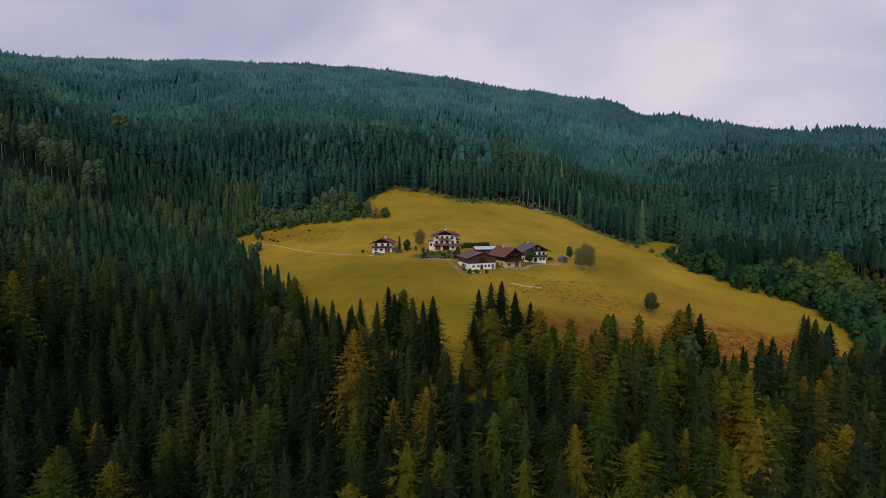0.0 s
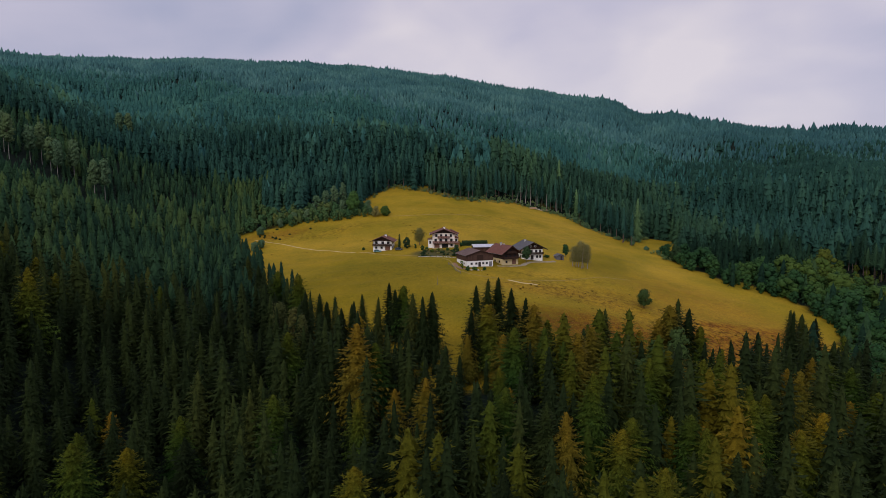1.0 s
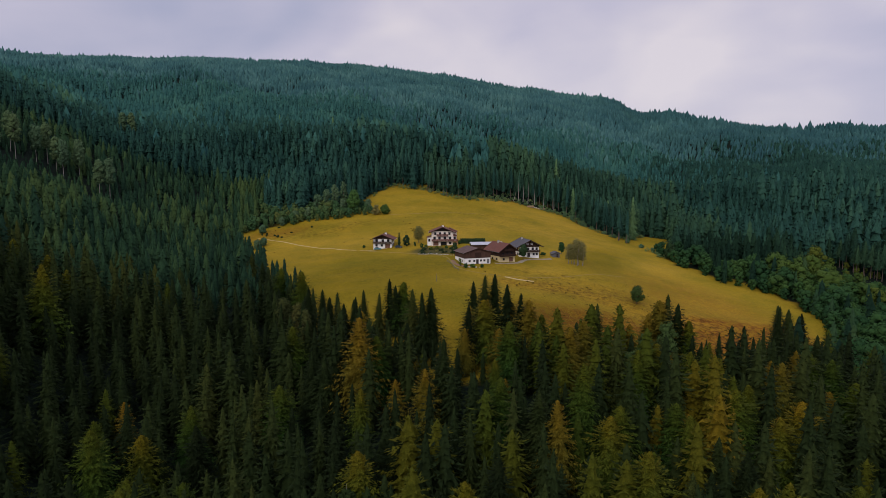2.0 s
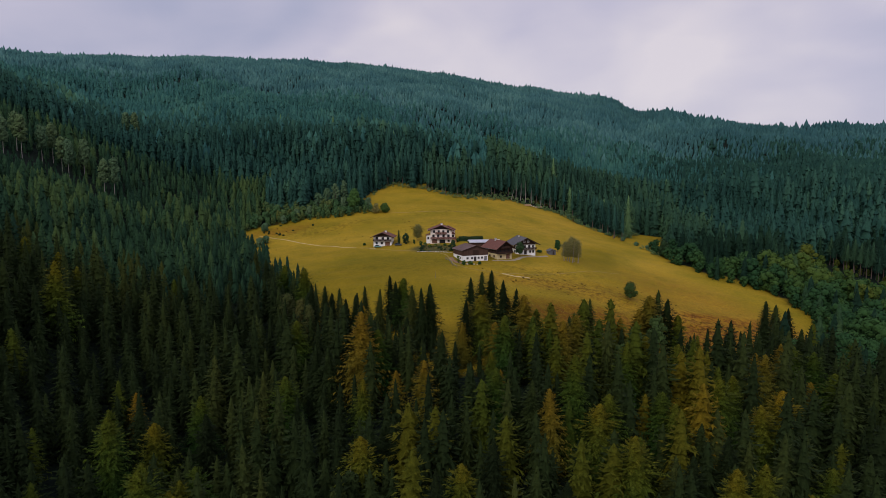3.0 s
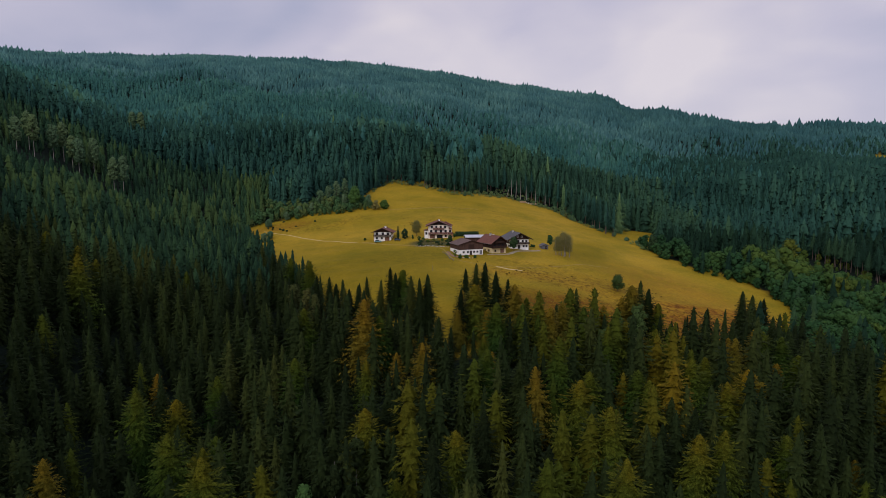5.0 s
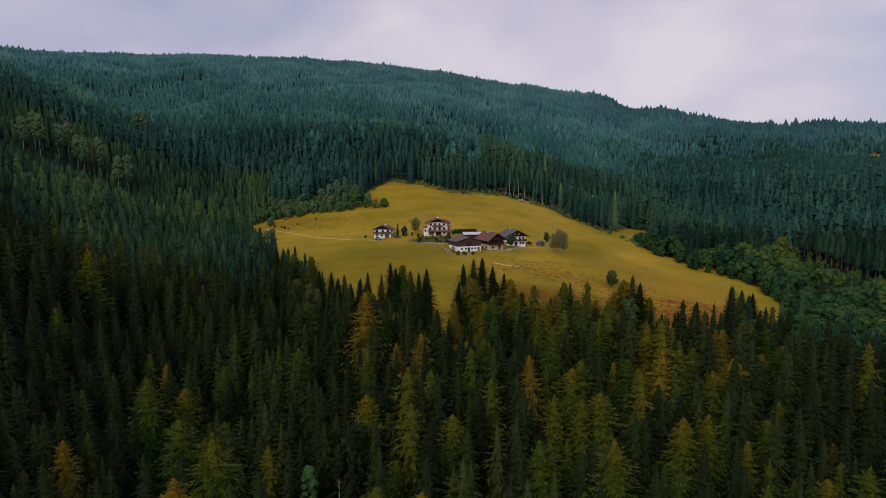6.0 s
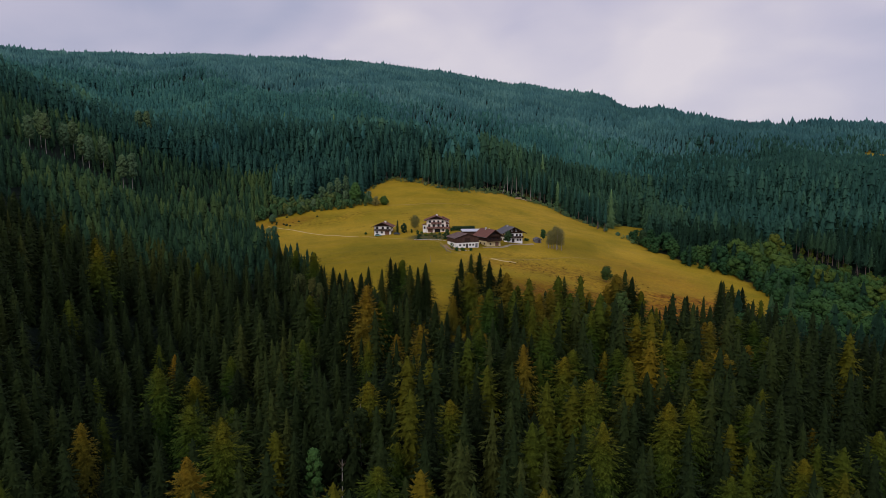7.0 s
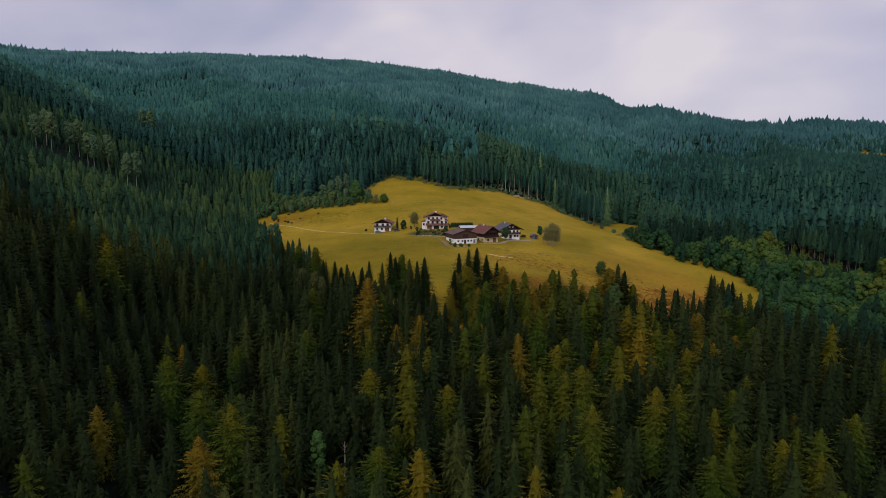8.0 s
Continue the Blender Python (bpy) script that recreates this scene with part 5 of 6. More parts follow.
def long_shed():
    root = tagged(new("machine_shed"), "long low shed with pale metal roof behind the barn", "shed")
    part("wall", boxed((-8, 8, -3.5, 3.5, -2, 3.6)), mat_timber_brown, root, "brown timber wall")
    roof = part("roof", prism([(-8.8, 3.6), (8.8, 3.6), (8.8, 3.78), (-8.8, 3.78)], -4.3, 0.0), mat_pale_roof, root, "pale sheet metal roof")
    for v in roof.data.vertices:
        v.co.z += (v.co.y + 4.3) * 0.26
    back = part("back_roof", prism([(-8.8, 4.72), (8.8, 4.72), (8.8, 4.9), (-8.8, 4.9)], 0.0, 4.3), mat_pale_roof, root)
    for v in back.data.vertices:
        v.co.z -= v.co.y * 0.26
    seams = []
    for k in range(23):
        x = -8.6 + k * 0.78
        seams.append((x - 0.03, x + 0.03, -4.3, -0.02, 3.76, 3.83))
    sm = part("seams", boxed(*seams), mat_pale_roof, roof)
    for v in sm.data.vertices:
        v.co.z += (v.co.y + 4.3) * 0.26
    root.matrix_basis = pose(24.5, 324, land1(24.5, 320) + 0.4, 0, 0, 6)
    return root


def hut():
    root = tagged(new("hut"), "small grey weathered timber hut on the meadow", "shed")
    w, l, eave, ridge = 4.0, 3.4, 2.2, 3.1
    shell(root, w, l, eave, ridge, mat_grey_timber, 1.0)
    gable_roof(root, w, l, eave, ridge, 0.4, 0.5, 0.3, mat_grey_roof, 0.12, mat_grey_timber)
    leaf_door(root, 0.6, 0, -l / 2, 0.9, 1.9, mat_dark_door)
    planks = [(-w / 2 + 0.2 * k, -w / 2 + 0.2 * k + 0.17, -l / 2 - 0.04, -l / 2 - 0.005, 0, 2.1) for k in range(20) if not 10 < k < 16]
    part("cladding", boxed(*planks), mat_grey_timber, root)
    return set_house(root, 63.6, 329.5, l, 16)


mat_glass, _n, _l, _b = shader("window_glass")
_b.inputs["Base Color"].default_value, _b.inputs["Roughness"].default_value = (0.02, 0.025, 0.03, 1), 0.08
mat_metal = plain("grey_metal", (0.3, 0.3, 0.31), 0.45, 0.15, 2.0, 0.05, 0.6)
mat_cream = plain("cream_render", (0.62, 0.5, 0.27), 0.85, 0.1, 0.6, 0.1)
mat_cream_white = plain("warm_white_render", (0.86, 0.76, 0.66), 0.85, 0.06, 0.6, 0.1)
mat_ochre = plain("ochre_render", (0.66, 0.4, 0.2), 0.85, 0.1, 0.6, 0.1)
mat_balcony = plain("red_brown_timber", (0.15, 0.06, 0.045), 0.7, 0.3, 1.2, 0.3)
mat_brown_door = plain("brown_door", (0.18, 0.09, 0.06), 0.6, 0.2, 1.2, 0.2)
mat_dark_door = plain("dark_door", (0.05, 0.04, 0.04), 0.6, 0.2, 1.2, 0.2)
mat_grey_door = plain("grey_door", (0.2, 0.2, 0.21), 0.6, 0.2, 1.2, 0.2)
mat_grey_frame = plain("grey_frame", (0.22, 0.21, 0.2), 0.6, 0.15, 1.2, 0.2)
# near black, for the bay's painted shade and for tyres
mat_dark = plain("bay_shade_and_tyre_black", (0.02, 0.02, 0.02), 0.9)
mat_timber_brown = plain("weathered_brown_timber", (0.085, 0.048, 0.035), 0.8, 0.4, 1.0, 0.4, stretch=(1, 1, 0.15))
mat_brown_roof = plain("dark_brown_roof", (0.135, 0.088, 0.075), 0.75, 0.3, 0.5, 0.3)
mat_pale_roof = plain("pale_metal_roof", (0.5, 0.5, 0.54), 0.5, 0.12, 0.6, 0.05, 0.2)
mat_grey_timber = plain("grey_timber", (0.16, 0.16, 0.18), 0.85, 0.3, 1.2, 0.4, stretch=(1, 1, 0.2))
mat_worn = plain("worn_earth", (0.27, 0.20, 0.055), 0.95, 0.3, 0.35, 0.6)
mat_yard = plain("grey_yard_gravel", (0.30, 0.25, 0.17), 0.95, 0.3, 0.35, 0.6)
mat_rubble = plain("brown_rubble", (0.24, 0.15, 0.10), 0.95, 0.4, 0.9, 0.7)
mat_gravel = plain("pale_gravel", (0.46, 0.36, 0.16), 0.95, 0.25, 0.35, 0.6)
mat_stone = plain("pale_stone", (0.5, 0.48, 0.43), 0.9, 0.3, 1.5, 0.5)
mat_wood_log = plain("cut_logs", (0.36, 0.24, 0.14), 0.85, 0.35, 2.0, 0.4)

small_chalet()
large_chalet()
stall_barn()
hay_barn()
farmhouse()
long_shed()
hut()


def track(name, points, width, label, seed, material=None):
    """A worn track laid a hand above the grass, with ragged edges."""
    r = random.Random(seed)
    line = []
    for (x0, y0), (x1, y1) in zip(points, points[1:]):
        n = max(2, int(math.hypot(x1 - x0, y1 - y0) / 1.2))
        line += [(x0 + (x1 - x0) * k / n, y0 + (y1 - y0) * k / n) for k in range(n)]
    line.append(points[-1])
    for _ in range(3):
        line = [line[0]] + [((a[0] + 2 * b[0] + c[0]) / 4, (a[1] + 2 * b[1] + c[1]) / 4) for a, b, c in zip(line, line[1:], line[2:])] + [line[-1]]
    v, f = [], []
    for k, (x, y) in enumerate(line):
        a, b = line[max(0, k - 1)], line[min(len(line) - 1, k + 1)]
        d = math.hypot(b[0] - a[0], b[1] - a[1])
        nx, ny = -(b[1] - a[1]) / d, (b[0] - a[0]) / d
        for s in (-1, -0.33, 0.33, 1):
            o = s * width / 2 * (r.uniform(0.7, 1.25) if abs(s) == 1 else 1)
            px, py = x + nx * o, y + ny * o
            v.append((px, py, ground_height(px, py) + (0.10 if abs(s) < 1 else 0.02)))
    for k in range(len(line) - 1):
        for q in range(3):
            f.append((4 * k + q, 4 * k + q + 1, 4 * k + q + 5, 4 * k + q + 4))
    return tagged(new(name, mesh_from(name, v, f, material or mat_gravel, True)), label, "track", kind="structure")


track("farm_track", [(-118, 390), (-98, 380.5), (-80.6, 366.4), (-60, 349.8), (-43, 338), (-36, 334)], 0.75, "pale gravel farm track across the meadow", 1)
track("house_track", [(-40, 334.5), (-24, 324), (-5, 314), (4, 305), (5.4, 296), (7.3, 286), (10.8, 281), (17.5, 277), (28, 275.5)], 0.7, "narrow worn track past the barn", 2, mat_worn)
track("yard_track", [(27, 298), (33, 300), (40, 305), (45, 314), (52, 319), (60, 324)], 2.2, "pale gravel yard beside the farmhouse", 3, mat_yard)
track("barn_yard", [(6.0, 300), (6.5, 295), (8.5, 290), (12, 287.5)], 2.4, "stony brown path beside the barn", 4, mat_rubble)
track("meadow_track", [(30, 275), (36.9, 272.6), (43, 273.5)], 1.6, "bare pale patch of a meadow track", 5)


track("terrace_path", [(-35.5, 419), (-20.6, 418.5), (-0.5, 420), (17, 423), (30, 425)], 0.7, "faint worn path across the upper meadow", 6, mat_worn)
track("contour_path", [(28.7, 274.5), (44.6, 279.8), (60.8, 290.9), (79.4, 307.4), (97, 315)], 0.5, "faint worn path along the meadow's swell", 7, mat_worn)

# ---- trees, bushes and small things round the farm ----
def lone_tree(name, x, y, h, radius, label, seed, lobes=16, per=60, size=0.42, base=0.16, leaf=None, bark=None, stems=1, solid=0.8):
    root = tagged(new(name), label, "tree" if h > 3.5 else "bush")
    v, f, n = leafy(seed, h, radius, int(lobes * 1.7), int(per * 0.7), size, base, 0.65, solid)
    crown = new("crown", mesh_from("crown", v, f, leaf or mat_leaf, normals=n))
    crown.parent = root
    r = random.Random(seed)
    for k in range(stems):
        tv, tf = stem(h * 0.8, 0.05 + h * 0.011, 6, 5, r.uniform(-0.2, 0.2))
        if stems > 1:
            a = 6.283 * k / stems + 0.5
            tv = tv + np.array([math.cos(a), math.sin(a), 0]) * radius * 0.5 * (0.5 + 0.5 * tv[:, 2:3] / h)
        t = new("trunk", mesh_from("trunk", tv, tf, bark or mat_bark))
        t.parent = root
    lv, lf = limbs(seed, h, radius, 7)
    b = new("limbs", mesh_from("limbs", lv, lf, bark or mat_bark))
    b.parent = root
    root.matrix_basis = pose(x, y, ground_height(x, y) - 0.1, 0, 0, r.uniform(0, 360))
    return root


mat_autumn = foliage("autumn_leaves", [(0.0, (0.15, 0.145, 0.05)), (1.0, (0.20, 0.175, 0.06))], True)
mat_birch = foliage("birch_leaves", [(0.0, (0.15, 0.15, 0.055)), (1.0, (0.19, 0.175, 0.07))], True)
mat_grey_leaf = foliage("grey_green_leaves", [(0.0, (0.070, 0.130, 0.068)), (1.0, (0.105, 0.165, 0.085))], True)
mat_maple = foliage("maple_leaves", [(0.0, (0.045, 0.098, 0.028)), (1.0, (0.058, 0.118, 0.032))], True)
mat_mid_leaf = foliage("deep_green_leaves", [(0.0, (0.044, 0.074, 0.022)), (1.0, (0.056, 0.090, 0.028))], True)
mat_dark_leaf = foliage("dark_leaves", [(0.0, (0.022, 0.045, 0.02)), (1.0, (0.04, 0.07, 0.03))], True)
for k, (x, y, h, r) in enumerate(((69.4, 320.5, 11.5, 4.4), (72.2, 319.5, 15.0, 5.2), (75.2, 321.0, 13.5, 4.8))):
    lone_tree("birch_tree", x, y, h, r, "autumn birch with pale trunk and thin olive-brown leaves", 201 + 300 * k, 46, 76, 0.2, 0.14, mat_birch, mat_pale_bark, 2, 0)
lone_tree("fruit_tree", -12.5, 342, 10.5, 4.8, "thin-leaved fruit tree with grey-brown autumn leaves", 202, 30, 110, 0.2, 0.12, mat_autumn, solid=0)
lone_tree("meadow_tree", 90.2, 270.5, 9.0, 4.7, "lone dark green tree on the open meadow", 203, 30, 80, 0.24, 0.10, mat_mid_leaf, solid=0.55)
for k, (x, y, top, r) in enumerate(((55.5, 163.0, 53.0, 4.6), (62.0, 170.5, 56.5, 5.0), (69.5, 175.0, 57.5, 4.6), (73.0, 184.0, 60.5, 4.4))):
    lone_tree("forest_edge_tree", x, y, min(21.0, max(9.0, top - land1(x, y))), r, "dark green broad-leaved tree at the forest's upper edge", 330 + k, 26, 80, 0.3, 0.1, mat_mid_leaf, solid=0.6)
mat_olive = foliage("olive_leaves", [(0.0, (0.050, 0.062, 0.020)), (1.0, (0.085, 0.082, 0.024))], True)
for k, (x, y, top, r) in enumerate(((-51.0, 206.0, 63.5, 3.8), (-57.5, 213.0, 66.5, 4.4), (-46.5, 200.0, 60.5, 3.2))):
    lone_tree("rowan_tree", x, y, min(19.0, max(8.0, top - land1(x, y))), r, "thin olive-brown broad-leaved tree at the forest's edge", 340 + k, 30, 90, 0.24, 0.1, mat_olive, solid=0.4)
lone_tree("maple_tree", -60.5, 428, 17.0, 6.4, "large round green maple above the farm", 204, 30, 110, 0.42, 0.08, mat_maple)
lone_tree("yard_tree", 43.2, 312.5, 8.6, 3.3, "round green tree before the farmhouse", 205, 14, 80, 0.32, 0.2, mat_dark_leaf)
lone_tree("garden_fir", 7.2, 312.0, 6.6, 2.3, "dark green conical garden tree beside the barn", 206, 12, 70, 0.28, 0.02, mat_dark_leaf)
lone_tree("hut_tree", 68.0, 337.5, 7.5, 3.2, "olive green tree behind the hut", 207, 10, 60, 0.32, 0.15)
lone_tree("round_bush", -19.3, 337.0, 6.6, 2.7, "dense dark green round bush beside the chalet", 208, 12, 80, 0.26, 0.0, mat_dark_leaf)
lone_tree("edge_tree", 144.0, 379.0, 11.5, 5.0, "dark green tree at the meadow's lower edge", 209, 20, 80, 0.42, 0.04, mat_dark_leaf)
lone_tree("willow_bush", -45.0, 420.5, 7.5, 3.8, "grey-green willow bush above the meadow's shoulder", 210, 12, 60, 0.34, 0.05, mat_autumn)
lone_tree("hazel_bush", -38.5, 421, 7.2, 4.2, "dark green hazel bush above the meadow's shoulder", 211, 14, 70, 0.36, 0.02)
for x, y, h, r, k in ((56.5, 331, 1.8, 2.6, 1), (10.5, 335.5, 2.4, 1.5, 2), (14.5, 322, 2.6, 1.6, 3), (-8.0, 329, 2.2, 1.6, 4), (-10.5, 331, 2.8, 1.5, 5), (-5.0, 324, 1.8, 1.2, 6), (-14.5, 336, 2.6, 1.2, 7), (12, 285, 2.6, 1.5, 8), (15.5, 286.5, 2.0, 2.0, 9), (20, 287.5, 1.8, 1.6, 10), (9.5, 288.5, 4.2, 1.0, 11), (-44, 345, 1.8, 1.2, 12), (17, 331, 2.6, 1.4, 13), (-2, 327, 1.6, 1.3, 14), (3, 327, 1.5, 1.2, 15)):
    lone_tree("garden_shrub", x, y, h, r, "low green garden shrub near the houses", 220 + k, 6, 40, 0.26, 0.0)


r_bank = random.Random(31)
for k in range(30):
    u, v = r_bank.random(), r_bank.random()
    x, y = -11.5 + 17.5 * u, 316.6 - 6 * u + v * (13 + 4 * u)
    hh = r_bank.uniform(0.7, 1.6)
    lone_tree("bank_shrub", x, y, hh, r_bank.uniform(0.9, 1.7), "low dark shrub planted on the garden bank", 260 + k, 5, 26, 0.26, 0.0, mat_dark_leaf if k % 3 else mat_autumn)
for x, y, h, r, k in ((-88, 436, 14, 4.4, 1), (-82, 440, 16, 4.6, 2), (-76.5, 443, 18.5, 4.4, 3), (-70.5, 444, 20, 4.0, 11), (-51, 429, 10, 3.4, 12), (-69, 430, 11, 3.5, 4), (-92, 424, 9, 3.6, 5), (-100, 420, 8, 3.6, 6), (-108, 414, 6.5, 3.2, 7), (-117, 400, 6, 3.4, 8), (-110, 375, 5.5, 3.4, 9), (-112, 368, 6.5, 3.6, 10)):
    lone_tree("grey_alder", x, y, h, r, "grey-green alder in the belt above the meadow", 290 + k, 22, 60, 0.34, 0.06, mat_grey_leaf, solid=0.6)


def cypress(x, y, h, w):
    root = tagged(new("columnar_cypress"), "slim dark green columnar cypress beside the chalet", "tree")
    v, f, n = conifer(61, h, w, 160, 4, 0.4, -0.6, 0.85, 0.02)
    c = new("crown", mesh_from("crown", v, f, mat_dark_leaf, normals=n))
    c.parent = root
    tv, tf = stem(h * 0.8, 0.12)
    t = new("trunk", mesh_from("trunk", tv, tf, mat_bark))
    t.parent = root
    root.matrix_basis = pose(x, y, ground_height(x, y) - 0.1)


cypress(-23.4, 338.5, 8.4, 1.25)


def hedge(x0, y0, x1, y1, h, deep, label):
    """A clipped hedge: small leaves over a long rounded body."""
    r = random.Random(77)
    length, tris = math.hypot(x1 - x0, y1 - y0), []
    for k in range(int(length * 240)):
        u, a = r.random() * length, r.uniform(-0.3, 3.44)
        p = Vector((u, -math.cos(a) * deep / 2, h * 0.45 + math.sin(a) * h * 0.55 * r.uniform(0.9, 1.06)))
        if r.random() < 0.4:
            p = Vector((u, -deep / 2 * r.uniform(0.9, 1.05), r.random() * h * 0.8))
        d = [Vector((r.uniform(-1, 1), r.uniform(-1, 1), r.uniform(-1, 1))) * 0.2 for _ in range(3)]
        tris.append([tuple(p + q) for q in d])
    arc = [(-math.cos(a) * deep * 0.44, h * 0.42 + math.sin(a) * h * 0.5 if a > 0 else 0.0) for a in np.linspace(0, math.pi, 8)]
    us = np.linspace(0.05, length - 0.05, int(length / 0.7))
    for u0, u1 in zip(us, us[1:]):
        for (y2, z2), (y3, z3) in zip(arc, arc[1:]):
            tris += [[(u0, y2, z2), (u1, y2, z2), (u1, y3, z3)], [(u0, y2, z2), (u1, y3, z3), (u0, y3, z3)]]
    v, f, n = soup(tris, np.repeat([(0, -0.6, 0.9)], len(tris), 0), 0.6)
    root = tagged(new("hedge", mesh_from("hedge", v, f, mat_dark_leaf, normals=n)), label, "hedge")
    root.matrix_basis = pose(x0, y0, max(ground_height(x0, y0), ground_height(x1, y1)) - 0.3, 0, 0, math.degrees(math.atan2(y1 - y0, x1 - x0)))
    return root


hedge(11, 338, 25, 339.5, 3.0, 2.0, "clipped dark green hedge beside the large chalet")


def boulder(x, y, size, seed, name="boulder", label="pale boulder edging the garden bank", group="garden boulders"):
    r = random.Random(seed)
    bm = bmesh.new()
    bmesh.ops.create_icosphere(bm, subdivisions=1, radius=size)
    for v in bm.verts:
        v.co *= r.uniform(0.75, 1.2)
        v.co.z *= 0.75
    me = bpy.data.meshes.new(name)
    bm.to_mesh(me)
    bm.free()
    me.materials.append(mat_stone)
    ob = tagged(new(name, me), label, "stone", group)
    ob.matrix_basis = pose(x, y, ground_height(x, y) + size * 0.25, 0, 0, r.uniform(0, 360))


for k in range(26):
    boulder(-12 + 18.5 * k / 25 + rng.uniform(-0.2, 0.2), 315.8 - 6.0 * k / 25 + rng.uniform(-0.3, 0.3), rng.uniform(0.28, 0.46), 300 + k)
for k in range(9):
    boulder(74 + rng.uniform(-3, 6), 485 + rng.uniform(-2, 2), rng.uniform(0.4, 0.9), 340 + k, label="pale rock heap at the forest's foot", group="rocks at the forest edge")


def log_pile(x, y, rz):
    root = tagged(new("log_pile"), "stack of pale cut logs at the top of the meadow", "logs")
    r = random.Random(9)
    for row in range(3):
        for k in range(7 - row):
            bm = bmesh.new()
            rad = r.uniform(0.2, 0.27)
            bmesh.ops.create_cone(bm, cap_ends=True, segments=8, radius1=rad, radius2=rad * 0.9, depth=r.uniform(4.5, 5.5))
            bmesh.ops.rotate(bm, verts=bm.verts, matrix=Matrix.Rotation(radians(90), 3, "Y"))
            bmesh.ops.translate(bm, verts=bm.verts, vec=(r.uniform(-0.2, 0.2), (k - (7 - row) / 2) * 0.52, 0.22 + row * 0.43))
            part("log", bm, mat_wood_log, root)
    root.matrix_basis = pose(x, y, ground_height(x, y), 0, 0, rz)


for k in range(14):
    boulder(12.5 + rng.uniform(0, 7), 286.6 + rng.uniform(-0.6, 1.0), rng.uniform(0.25, 0.55), 360 + k, label="grey stone in the rubble before the barn", group="barn rubble")
log_pile(79.5, 484.5, 10)
log_pile(70.5, 483, -6)


def car(x, y, rz, paint, label):
    root = tagged(new("car"), label, "car")
    body = part("body", prism([(-2.0, 0.35), (2.0, 0.35), (2.05, 0.75), (1.9, 0.92), (1.0, 1.0), (-1.9, 1.02), (-2.05, 0.8)], -0.82, 0.82), paint, root)
    part("cabin", prism([(1.05, 0.98), (0.4, 1.45), (-1.2, 1.48), (-1.85, 1.0)], -0.72, 0.72), mat_glass, root)
    part("car_roof", prism([(0.42, 1.44), (-1.2, 1.46), (-1.2, 1.52), (0.35, 1.5)], -0.7, 0.7), paint, root)
    for wx in (-1.25, 1.25):
        for wy in (-0.8, 0.8):
            bm = bmesh.new()
            bmesh.ops.create_cone(bm, cap_ends=True, segments=14, radius1=0.33, radius2=0.33, depth=0.2)
            bmesh.ops.rotate(bm, verts=bm.verts, matrix=Matrix.Rotation(radians(90), 3, "X"))
            bmesh.ops.translate(bm, verts=bm.verts, vec=(wx, wy, 0.33))
            wheel = part("wheel", bm, mat_dark, root)
            bm = bmesh.new()
            bmesh.ops.create_cone(bm, cap_ends=True, segments=10, radius1=0.2, radius2=0.18, depth=0.22)
            bmesh.ops.rotate(bm, verts=bm.verts, matrix=Matrix.Rotation(radians(90), 3, "X"))
            bmesh.ops.translate(bm, verts=bm.verts, vec=(wx, wy, 0.33))
            part("rim", bm, mat_metal, wheel)
    root.matrix_basis = pose(x, y, ground_height(x, y) + 0.02, 0, 0, rz)


mat_teal_paint = plain("teal_paint", (0.12, 0.28, 0.28), 0.3, 0.05, 2, 0)
mat_dark_paint = plain("dark_blue_paint", (0.05, 0.07, 0.09), 0.3, 0.05, 2, 0)
car(-35.3, 336.3, 4, mat_teal_paint, "small teal car parked before the white chalet")
car(-23.5, 334.8, -8, mat_dark_paint, "dark blue car parked beside the chalet")


def fence(points, label):
    root = tagged(new("pasture_fence"), label, "fence")
    for k, (x, y) in enumerate(points):
        z = ground_height(x, y)
        part("post", boxed((x - 0.07, x + 0.07, y - 0.07, y + 0.07, z - 0.3, z + 1.15)), mat_grey_timber, root)
    for (x0, y0), (x1, y1) in zip(points, points[1:]):
        bm = bmesh.new()
        for hgt in (0.5, 0.95):
            a, b = Vector((x0, y0, ground_height(x0, y0) + hgt)), Vector((x1, y1, ground_height(x1, y1) + hgt))
            vs = [bm.verts.new(p + Vector((0, 0, d))) for p, d in ((a, 0.05), (b, 0.05), (b, -0.05), (a, -0.05))]
            ws = [bm.verts.new(v.co + Vector((0.05, 0.05, 0))) for v in vs]
            for q in range(4):
                bm.faces.new((vs[q], vs[(q + 1) % 4], ws[(q + 1) % 4], ws[q]))
            bm.faces.new(vs)
            bm.faces.new(ws[::-1])
        part("rail", bm, mat_grey_timber, root)


fence([(3.2, 296), (5.0, 291.5), (6.0, 287), (6.5, 282.5), (8.5, 278.5)], "weathered rail fence beside the barn yard")
post = tagged(new("field_post", mesh_from("field_post", *stem(4.0, 0.1, 6, 3), mat_grey_timber)), "thin wooden post standing on the meadow", "post")
post.matrix_basis = pose(-1.8, 259.9, ground_height(-1.8, 259.9))


mat_pine = foliage("pine_needles", [(0.0, (0.070, 0.130, 0.074)), (1.0, (0.100, 0.150, 0.066))], True)


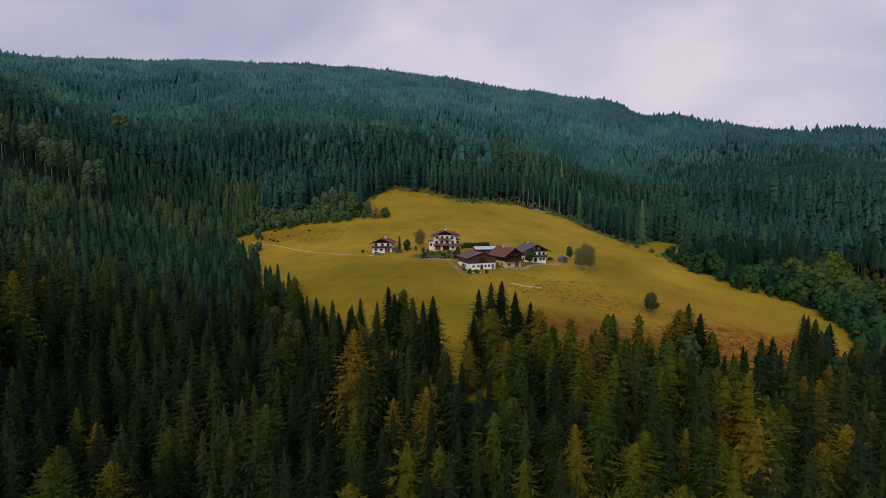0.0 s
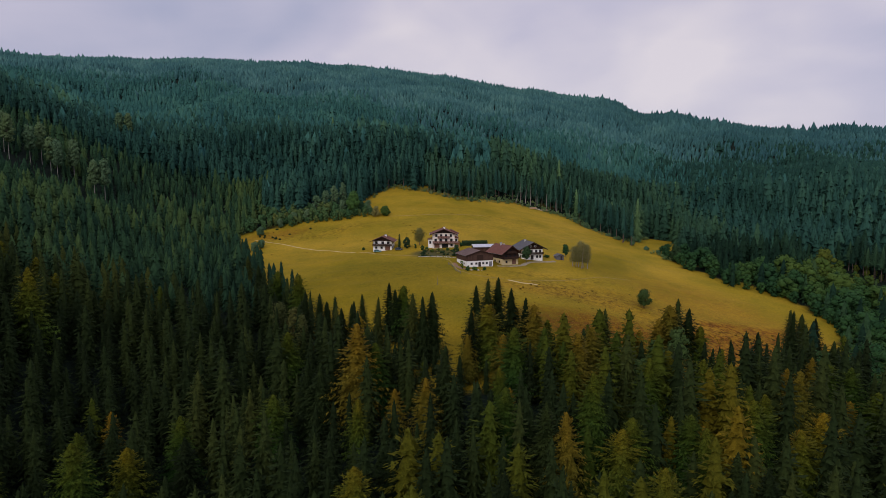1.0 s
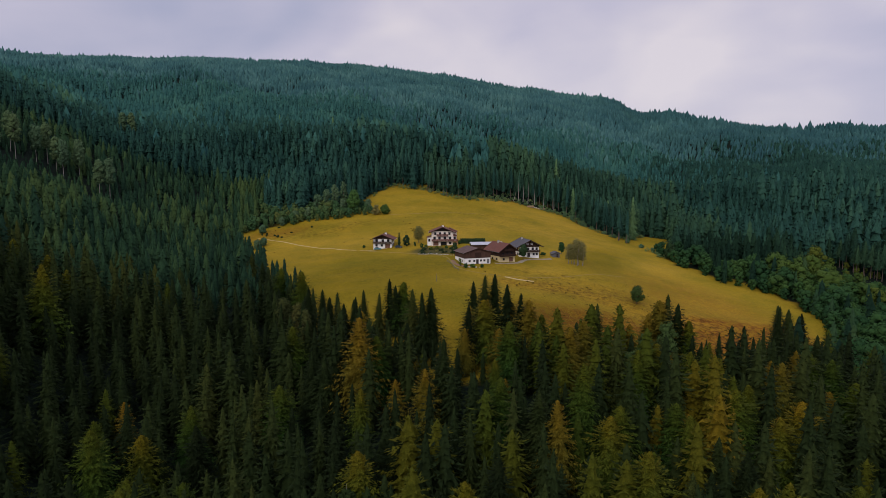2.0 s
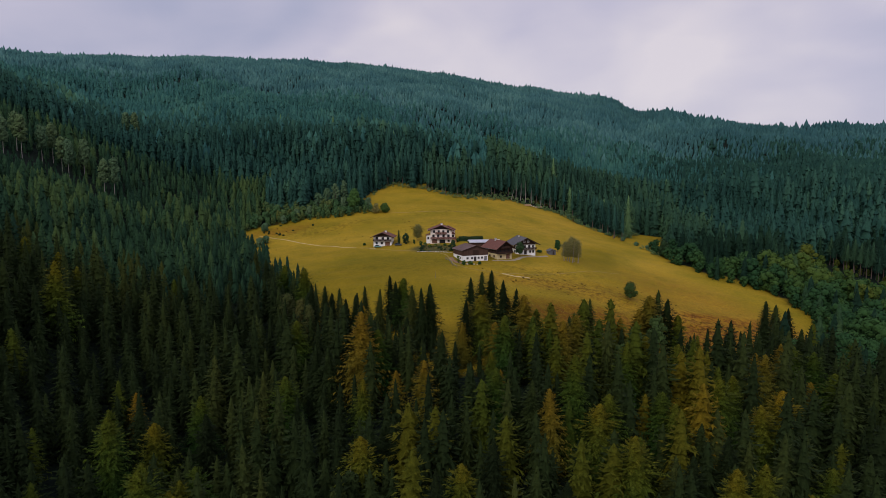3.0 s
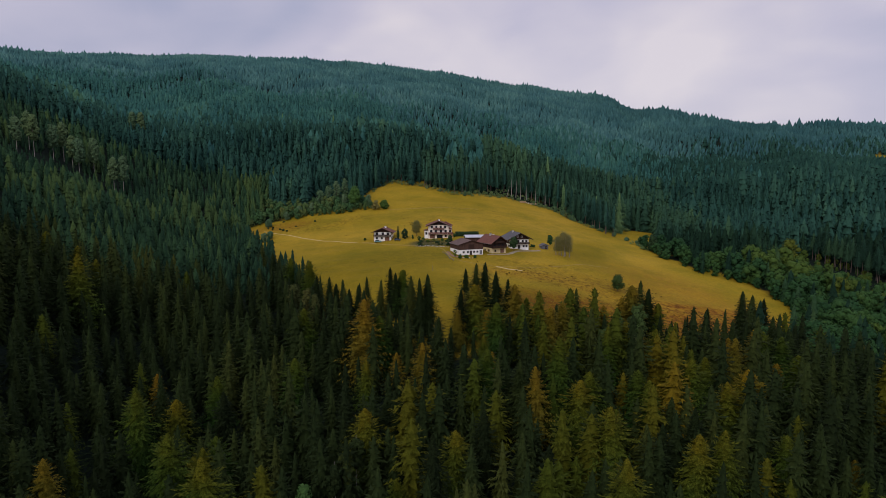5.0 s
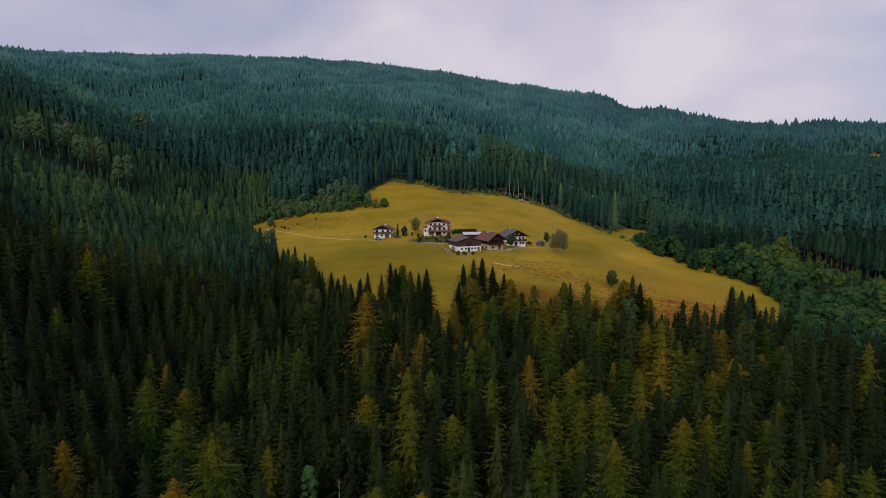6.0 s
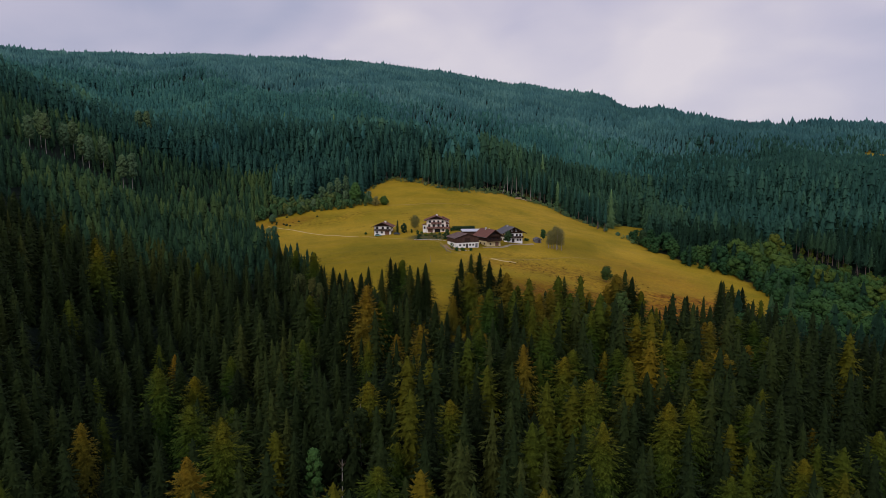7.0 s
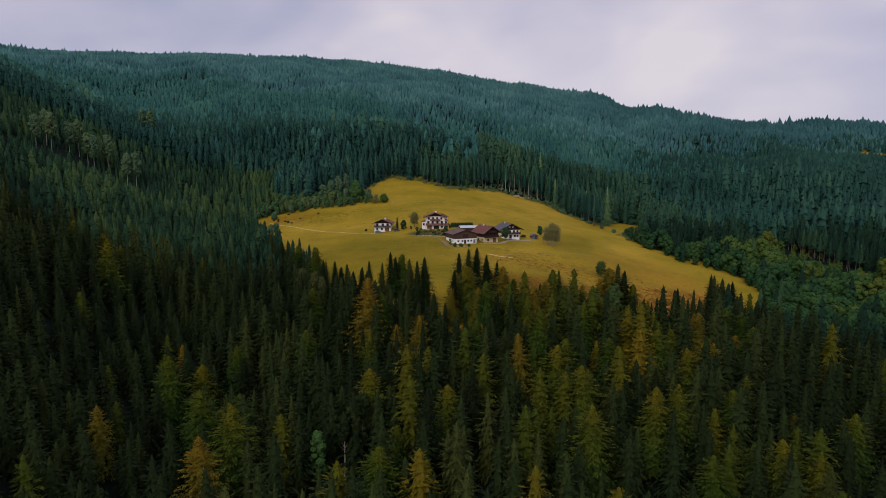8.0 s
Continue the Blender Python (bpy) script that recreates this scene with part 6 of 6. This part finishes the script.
# tall pines with bare trunks on the side slope, and trees at the forest's edge with their stems in view
def pine(x, y, h, seed, label, leaf, crown_base=0.42, radius=3.2):
    root = tagged(new("pine_tree"), label, "tree", "bare-stemmed trees")
    v, f, n = leafy(seed, h, radius, 38, 60, 0.42, crown_base, 0.65, 0.66)
    c = new("crown", mesh_from("crown", v, f, leaf, normals=n))
    c.parent = root
    tv, tf = stem(h, 0.19, 6, 5, 0.25)
    t = new("trunk", mesh_from("trunk", tv, tf, mat_pale_bark))
    t.parent = root
    lv, lf = limbs(seed, h, radius, 6, 0.4)
    b = new("limbs", mesh_from("limbs", lv, lf, mat_bark))
    b.parent = root
    root.matrix_basis = pose(x, y, land1(x, y) - 0.2, 0, 0, seed * 37)


for k, (x, y) in enumerate(PINES):
    pine(x, y, 28 + (k * 7 % 5), 400 + k, "tall bare-stemmed pine standing above the young spruces", mat_pine, 0.3, radius=5.3)

for k, (x, y) in enumerate(((-23.5, 101.5), (-21.0, 104.0), (-19.0, 107.0))):
    pine(x, y, 21 + k, 430 + k, "tall bare-stemmed spruce in a gap of the forest", mat_spruce, 0.5, 2.8)
lone_tree("sycamore_tree", -30.6, 100.4, 17.4, 4.0, "leafy green broad-leaved tree among dark spruces", 440, 22, 90, 0.36, 0.1, mat_maple)
edge_kinds = [tree_kind("edge_spruce", conifer(141 + k, 20, 3.2, 50, 3, 1.1, 0.5, 0.15, 0.3, whorls=9, points=5), stem(20, 0.2), mat_edge_spruce, mat_warm_bark, "tall spruce with bare trunk at the meadow's upper edge", group="forest edge spruces") for k in range(4)]
used_edge = set()
for k, (x, y, h, r) in enumerate(((-116.6, 395.8, 1.5, 1.0), (-113.1, 394.5, 2.2, 1.1), (-107.7, 393.3, 1.3, 1.1), (-105, 391, 1.6, 1.3), (-102.3, 389.5, 1.2, 1.0), (-86.4, 406.9, 1.4, 1.1), (-109.2, 410.1, 1.0, 1.4), (-98, 399, 0.9, 1.2))):
    lone_tree("juniper_bush", x, y, h, r, "low dark brown juniper bush on the rough meadow", 460 + k, 6, 34, 0.3, 0.0, mat_dark_leaf)
for k, (x, y, h, r) in enumerate(((131, 424, 4.5, 2.6), (127, 413, 3.4, 2.4), (121, 424, 3.0, 2.2), (134, 405, 3.0, 2.4), (139, 396, 3.2, 2.6), (116, 430, 2.6, 2.2), (96, 474, 5, 3.0), (100, 466, 4, 2.6), (105, 452, 3.4, 2.4), (22, 465, 4.4, 2.0), (-8, 477, 2.6, 2.6), (2, 471, 2.2, 2.4))):
    lone_tree("elder_bush", x, y, h, r, "pale green elder bush at the meadow's edge", 480 + k, 9, 40, 0.34, 0.0, mat_grey_leaf)
top_edge = [(-45, 467), (-38, 484), (-17, 481), (10, 463), (32, 468), (56, 484), (74, 482), (94, 474), (106, 442), (120, 407)]
for (x0, y0), (x1, y1) in zip(top_edge, top_edge[1:]):
    n = int(math.hypot(x1 - x0, y1 - y0) / 5.0)
    for k in range(n):
        u = (k + rng.random()) / n
        x, y = x0 + (x1 - x0) * u, y0 + (y1 - y0) * u
        off = rng.uniform(4.5, 9) + (9 if 25 < x < 105 else 0)
        cx, cy = 30, 400
        d = math.hypot(x - cx, y - cy)
        plant(edge_kinds, x + (x - cx) / d * off, y + (y - cy) / d * off, rng.uniform(20, 26), used_edge)
lone = tree_kind("meadow_spruce", conifer(151, 31, 6.4, 300, 7, 0.85, 0.45, 0.2, soft=0.75, whorls=20), stem(31, 0.34), mat_pale_spruce, mat_bark, "tall pale green conifer in front of the dark forest")
lone.matrix_basis = pose(135.6, 431, land1(135.6, 431) - 0.3)

pale_kinds = [tree_kind("pale_spruce", conifer(155 + k, 20, 4.2, 60, 4, 1.2, 0.4, 0.35, whorls=11, points=6), stem(20, 0.26), mat_pale_spruce, mat_bark, "light green spruce standing out of the dark forest", group="pale spruces") for k in range(2)]
used_pale = set()
for x, y, h in ((97, 522, 26), (105, 487, 23), (128, 470, 21), (-64, 600, 20), (-150, 585, 20), (-110, 640, 18), (30, 620, 18), (250, 560, 22), (286, 575, 22), (330, 520, 24), (190, 510, 22), (-40, 530, 20)):
    plant(pale_kinds, x, y, h, used_pale)


def dead_stem(x, y, h, lean):
    ob = tagged(new("dead_spruce", mesh_from("dead_spruce", *stem(h, 0.28, 6, 4, 0.2), mat_dead_wood, True)), "bare pale trunk of a dead spruce", "tree", "dead spruces")
    ob.matrix_basis = pose(x, y, land1(x, y) - 0.3, lean, lean * 0.6)


mat_dead_wood = plain("dead_wood", (0.30, 0.27, 0.25), 0.85, 0.25, 1.5, 0.4)
for x, y, h, lean in ((236, 540, 24, 1), (62, 492, 17, -1), (66, 494, 15, 2), (69.5, 491, 18, 0.5), (75, 493, 13, -2), (82, 491, 14, 1), (90, 489, 12, -1.5), (58, 491, 10, 18), (-92, 462, 15, 1), (-80, 468, 13, -1)):
    dead_stem(x, y, h, lean)

# buildings on the ridge
def ridge_cabin(x, y, w, rz, wall, roof, label):
    root = tagged(new("ridge_cabin"), label, "house")
    shell(root, w, w * 1.2, 4, 4 + w * 0.22, wall, 6)
    gable_roof(root, w, w * 1.2, 4, 4 + w * 0.22, 1, 1, 1, roof)
    for u in (-w / 4, w / 4):
        window(root, u, 1.4, -w * 0.6, 1.4, 1.4)
    root.matrix_basis = pose(x, y, land1(x, y) + 1.5, 0, 0, rz)
    return root


ridge_cabin(392, 1168, 12, 8, mat_white, mat_pale_roof, "pale cabin in a clearing below the ridge")
ridge_cabin(600, 1166, 13, -6, mat_timber_brown, mat_red_roof, "brown cabin with red roof on the ridge")
